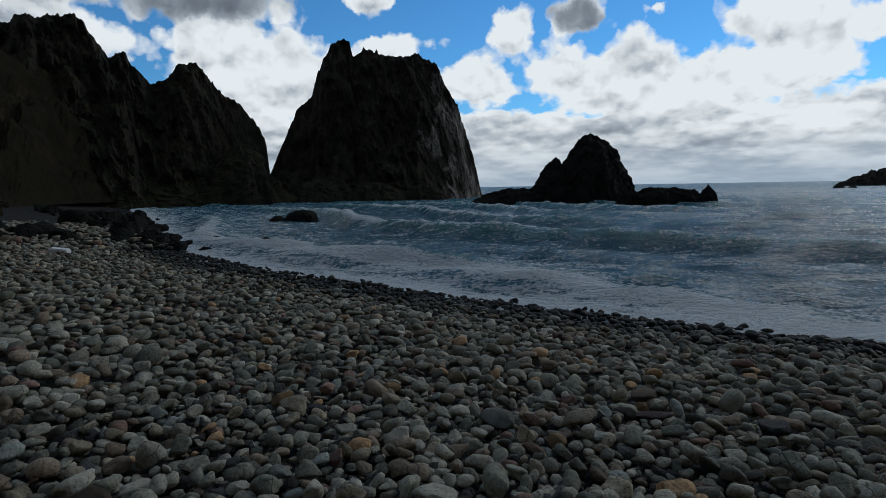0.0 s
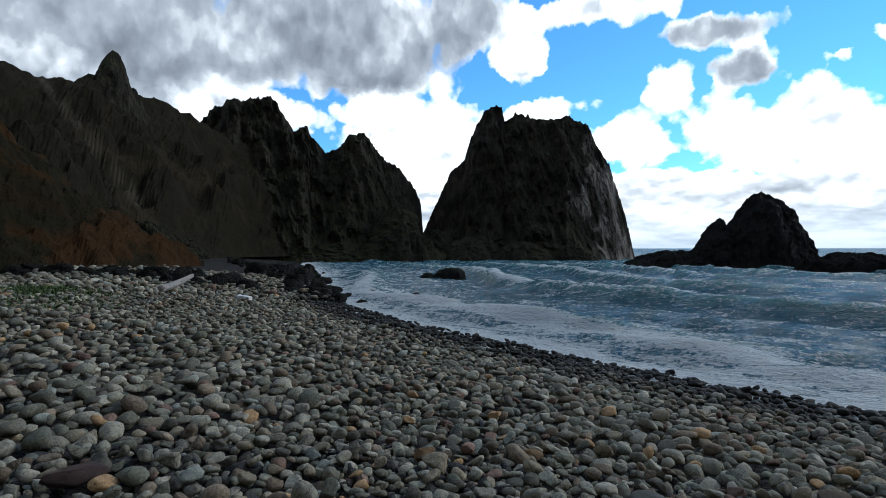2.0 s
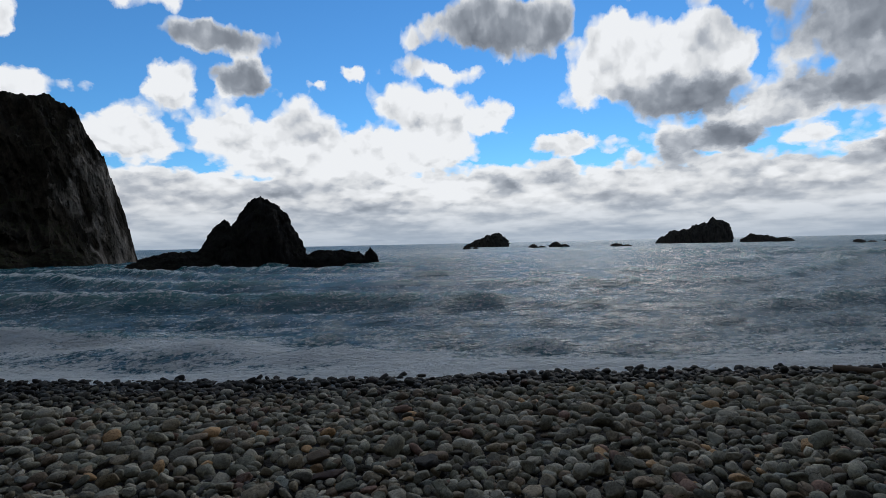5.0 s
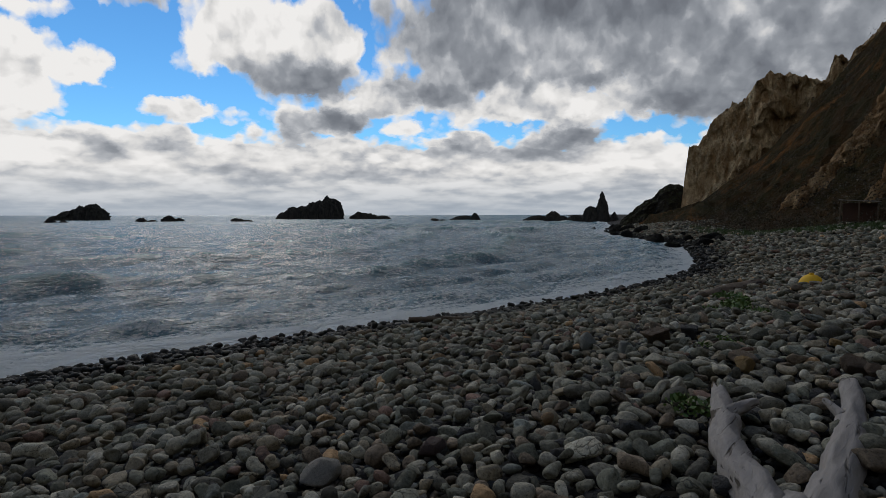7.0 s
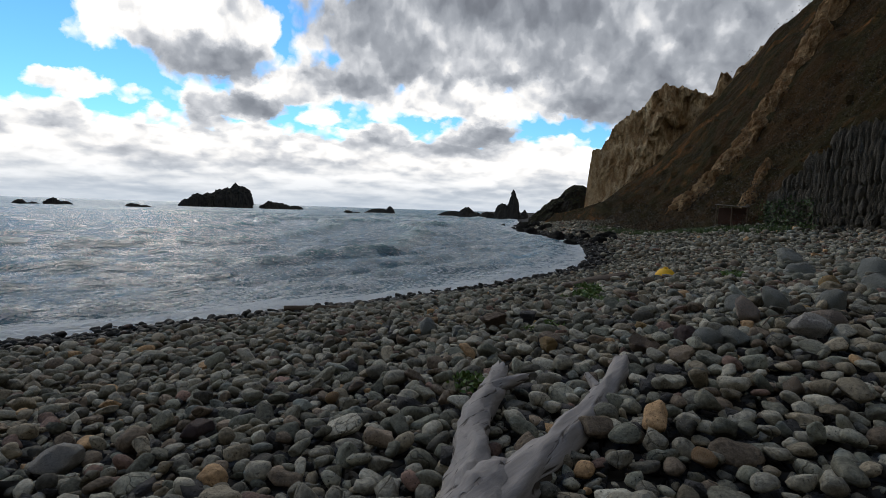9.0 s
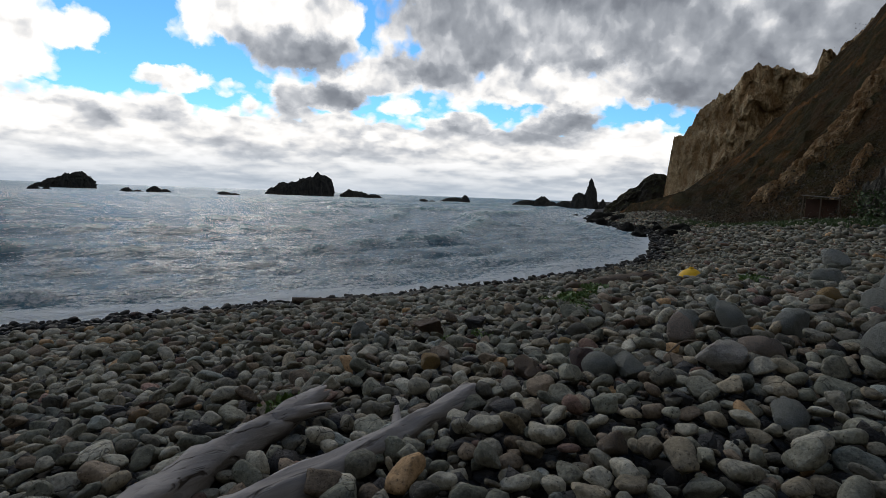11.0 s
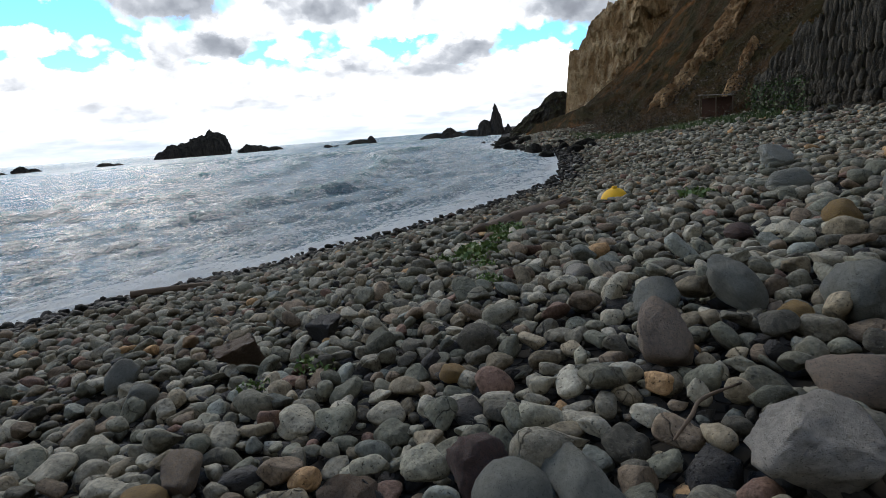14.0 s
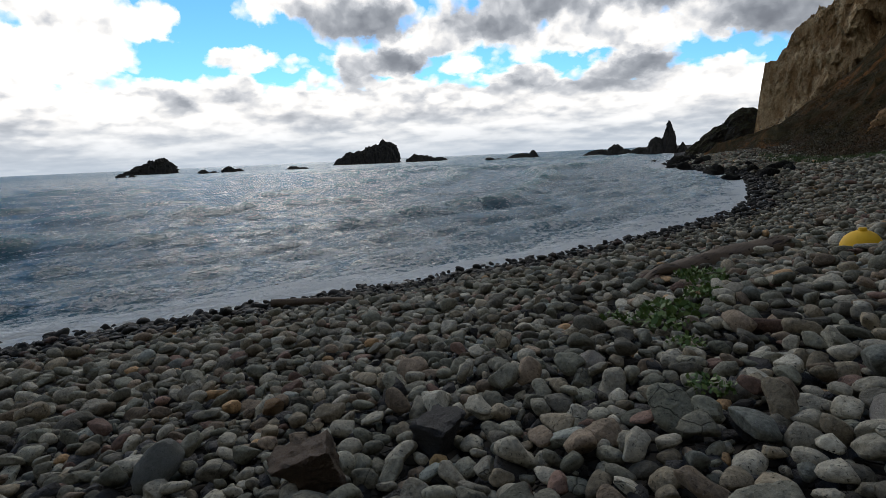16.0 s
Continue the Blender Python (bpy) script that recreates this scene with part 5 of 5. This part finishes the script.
def hillside_dress():
    """Brush on the slopes, pale outcrops, the old wall with its stones, and the shed remains at the hill's foot."""
    rng = np.random.default_rng(77)

    def slope_at(az, v):
        cd, cz, td = (float(np.interp(az, HILL_AZ, q)) for q in (CREST_D, CREST_Z, TOE_D))
        p = bearing(az, td + (cd - td) * v)
        return p.x, p.y, 1.6 + (cz - 1.6) * (0.75 * v + 0.25 * v * v)

    verts, faces = [], []
    for n in range(4400):
        az = rng.uniform(70, 112)
        v = rng.uniform(0, 1.0) ** 1.2
        x, y, z = slope_at(az, v)
        k = rng.uniform(0.6, 1.5)
        for _ in range(24):
            c = np.array([x, y, z + 0.15]) + rng.normal(size=3) * k * np.array([0.7, 0.7, 0.30])
            d, w = rng.normal(size=3), rng.normal(size=3)
            d, w = d / np.linalg.norm(d) * 0.10 * k, w / np.linalg.norm(w) * 0.05 * k
            b = len(verts)
            verts += [c - d, c + w, c + d, c - w]
            faces.append((b, b + 1, b + 2, b + 3))
    tagged(new("brush", mesh_np("brush", verts, faces, BRUSH, False)), "dense brown and dark green brush on the hillside", "shrubs", kind="stuff")

    verts, faces = [], []
    for n in range(2600):
        if n % 3:
            az = rng.uniform(72, 90)
            td = float(np.interp(az, HILL_AZ, TOE_D)) - rng.uniform(-1, 5)
        else:
            az = rng.uniform(272, 289)
            td = rng.uniform(20, 30) if n % 2 else float(np.interp(az, HILL_AZ, TOE_D)) * rng.uniform(0.58, 1.0)
        p = bearing(az, td)
        z = float(ground_z(p.x, p.y))
        for _ in range(5):
            c = np.array([p.x, p.y, z]) + rng.normal(size=3) * np.array([0.35, 0.35, 0.02])
            h = np.array([rng.normal() * 0.12, rng.normal() * 0.12, rng.uniform(0.5, 1.0) * (0.45 if n % 3 else 0.16)])
            w = rng.normal(size=3) * 0.035
            b = len(verts)
            verts += [c - w, c + w, c + h + w * 0.2, c + h - w * 0.2]
            faces.append((b, b + 1, b + 2, b + 3))
    for n in range(2600):
        x, y = rng.normal(-26.9, 1.5), rng.normal(7.2, 0.9)
        c = np.array([x, y, float(ground_z(x, y)) + 0.02])
        h = np.array([rng.normal() * 0.06, rng.normal() * 0.06, rng.uniform(0.10, 0.22)])
        w = rng.normal(size=3) * 0.03
        b = len(verts)
        verts += [c - w, c + w, c + h + w * 0.2, c + h - w * 0.2]
        faces.append((b, b + 1, b + 2, b + 3))
    tagged(new("grass", mesh_np("grass", verts, faces, GRASS, False)), "low green grass along the foot of the hill", "grass", kind="stuff")

    def outcrop(az, v, h, w, d, lean, mat, label):
        x, y, z = slope_at(az, v)
        vv, ff = crag((x, y, h, w, d, -az, 2.2, lean), az, 60, 36, 0.24)
        ob = tagged(new("outcrop", mesh_np("outcrop", vv, ff, mat, False)), label, "rock")
        ob.location = (x, y, z - h * 0.35)

    for az, v, h, w, d in ((90.6, 0.86, 7.5, 2.6, 3.0), (89.4, 0.75, 5.5, 2.2, 3.0), (88.0, 0.64, 4.8, 2.4, 3.0), (86.7, 0.54, 4.5, 2.4, 3.0), (85.3, 0.45, 4.2, 2.3, 3.0), (83.6, 0.36, 4.0, 2.3, 3.0), (81.8, 0.28, 3.6, 2.2, 2.6), (80.0, 0.2, 3.0, 2.2, 2.4),
                           (86.6, 0.24, 2.8, 1.0, 1.8), (85.6, 0.15, 2.2, 1.0, 1.6)):
        outcrop(az, v, h, w, d, 0.5, OUTCROP_ROCK, "pale orange sandstone outcrop on the brushy slope")
    for az, v, h, w, d in ((293.0, 0.10, 4.5, 5.0, 3.0), (295.5, 0.06, 3.5, 5.0, 3.0)):
        outcrop(az, v, h, w, d, 0.0, HEAD_ROCK, "grey rocky bank at the foot of the headland")

    # the wall: split-stone face, taller slabs above, rough stones below
    a, b = Vector((56.0, 2.6, 0)), Vector((36.0, -5.4, 0))
    along = (b - a).normalized()
    out = Vector((-along.y, along.x, 0))
    if out.dot(Vector((0, 1, 0))) < 0:
        out = -out
    length = (b - a).length
    wall = new("wall_stone")
    core_v = []
    for s_, t_ in ((0, 0), (1, 0), (1, 1), (0, 1)):
        for z in (1.2, 5.4 + 3.2 * s_):
            core_v.append(a + along * length * s_ - out * (0.35 + 1.2 * t_) + Vector((0, 0, z)))
    core = bpy.data.meshes.new("core")
    core.from_pydata([tuple(v) for v in core_v], [], [(0, 2, 3, 1), (2, 4, 5, 3), (4, 6, 7, 5), (6, 0, 1, 7), (1, 3, 5, 7), (0, 6, 4, 2)])
    core.materials.append(WALL_STONE)
    part("core", core, wall)
    shapes = [boulder_mesh("slab", 100 + n, WALL_STONE, 1.3, 2) for n in range(6)]
    count = 0
    z = 2.0
    for row, (h, w) in enumerate(((0.7, 0.80), (0.7, 0.75), (0.8, 0.70), (1.0, 0.56), (1.25, 0.50), (1.4, 0.48), (1.4, 0.48), (1.4, 0.50))):
        u = rng.uniform(0, 0.3) + length * max(0.0, (row - 4) * 0.16)
        while u < length and count < 330:
            ww = w * rng.uniform(0.7, 1.4)
            p = a + along * (u + ww / 2) + out * (0.05 - 0.05 * row + rng.normal() * 0.06) + Vector((0, 0, z + h * 0.35 + rng.normal() * 0.06))
            ob = new("slab", shapes[int(rng.integers(6))])
            ob.parent = wall
            ob.matrix_basis = Matrix.Translation(p) @ Matrix.Rotation(math.atan2(along.y, along.x), 4, "Z") @ Matrix.Rotation(rng.normal() * 0.08, 4, "Y") @ Matrix.Diagonal((ww * 0.6, 0.35, h * 0.66 * rng.uniform(0.9, 1.2), 1))
            u += ww
            count += 1
        z += h * 0.85
    tagged(wall, "old grey retaining wall of split stones, mossy at its foot", "wall", kind="structure")
    verts, faces = [], []
    for n in range(500):
        u, zz = rng.uniform(0, 11), 2.0 + 3.0 * rng.uniform() ** 1.6
        c = np.array(a + along * u + out * 0.45 + Vector((0, 0, zz)))
        for _ in range(4):
            q = c + rng.normal(size=3) * 0.18
            d, w = rng.normal(size=3) * 0.055, rng.normal(size=3) * 0.04
            k = len(verts)
            verts += [q - d, q + w, q + d, q - w]
            faces.append((k, k + 1, k + 2, k + 3))
    tagged(new("ivy", mesh_np("ivy", verts, faces, GRASS, False)), "green creeper leaves over the old stone wall", "plant", kind="stuff")

    # shed remains
    shed = new("shed")
    shed.location = (60.0, 5.6, 2.9)

    def board(name, size, at, mat, turn=0):
        bm = bmesh.new()
        bmesh.ops.create_cube(bm, size=1.0)
        bmesh.ops.scale(bm, vec=size, verts=bm.verts)
        bmesh.ops.bevel(bm, geom=bm.edges[:], offset=min(size) * 0.15, segments=1, affect="EDGES")
        me = bpy.data.meshes.new(name)
        bm.to_mesh(me)
        bm.free()
        me.materials.append(mat)
        ob = part(name, me, shed)
        ob.matrix_basis = pose(*at, turn, 0, -4)

    board("roof", (1.5, 2.8, 0.07), (0, 0, 1.75), DRIFT, 4)
    for yy in (-1.3, 0.0, 1.3):
        board("post", (0.10, 0.10, 1.9), (-0.6, yy, 0.8), BROWN_WOOD)
    board("back_wall", (0.1, 2.6, 1.6), (0.6, 0, 0.75), RUST)
    tagged(shed, "ruined rust-brown shed with a sagging pale roof", "shed")


WALL_STONE = rock_material("wall_stone", (0.105, 0.094, 0.074), (0.200, 0.180, 0.142), (0.062, 0.066, 0.024), 1.2, 1.0, 0.6)
RUST = plain_material("rusty_sheet", (0.075, 0.030, 0.013), 0.8, 0.4, 3.0)
hillside_dress()
LOG_SPOTS = [(1.55 + 0.2 * n, -0.24 + 0.047 * n, 0.12) for n in range(9)] + [(3.2 + 0.2 * n, 0.34 + 0.085 * n, 0.08) for n in range(8)] + [(3.3 + 0.2 * n, 0.07 + 0.015 * n, 0.08) for n in range(11)]
stones()
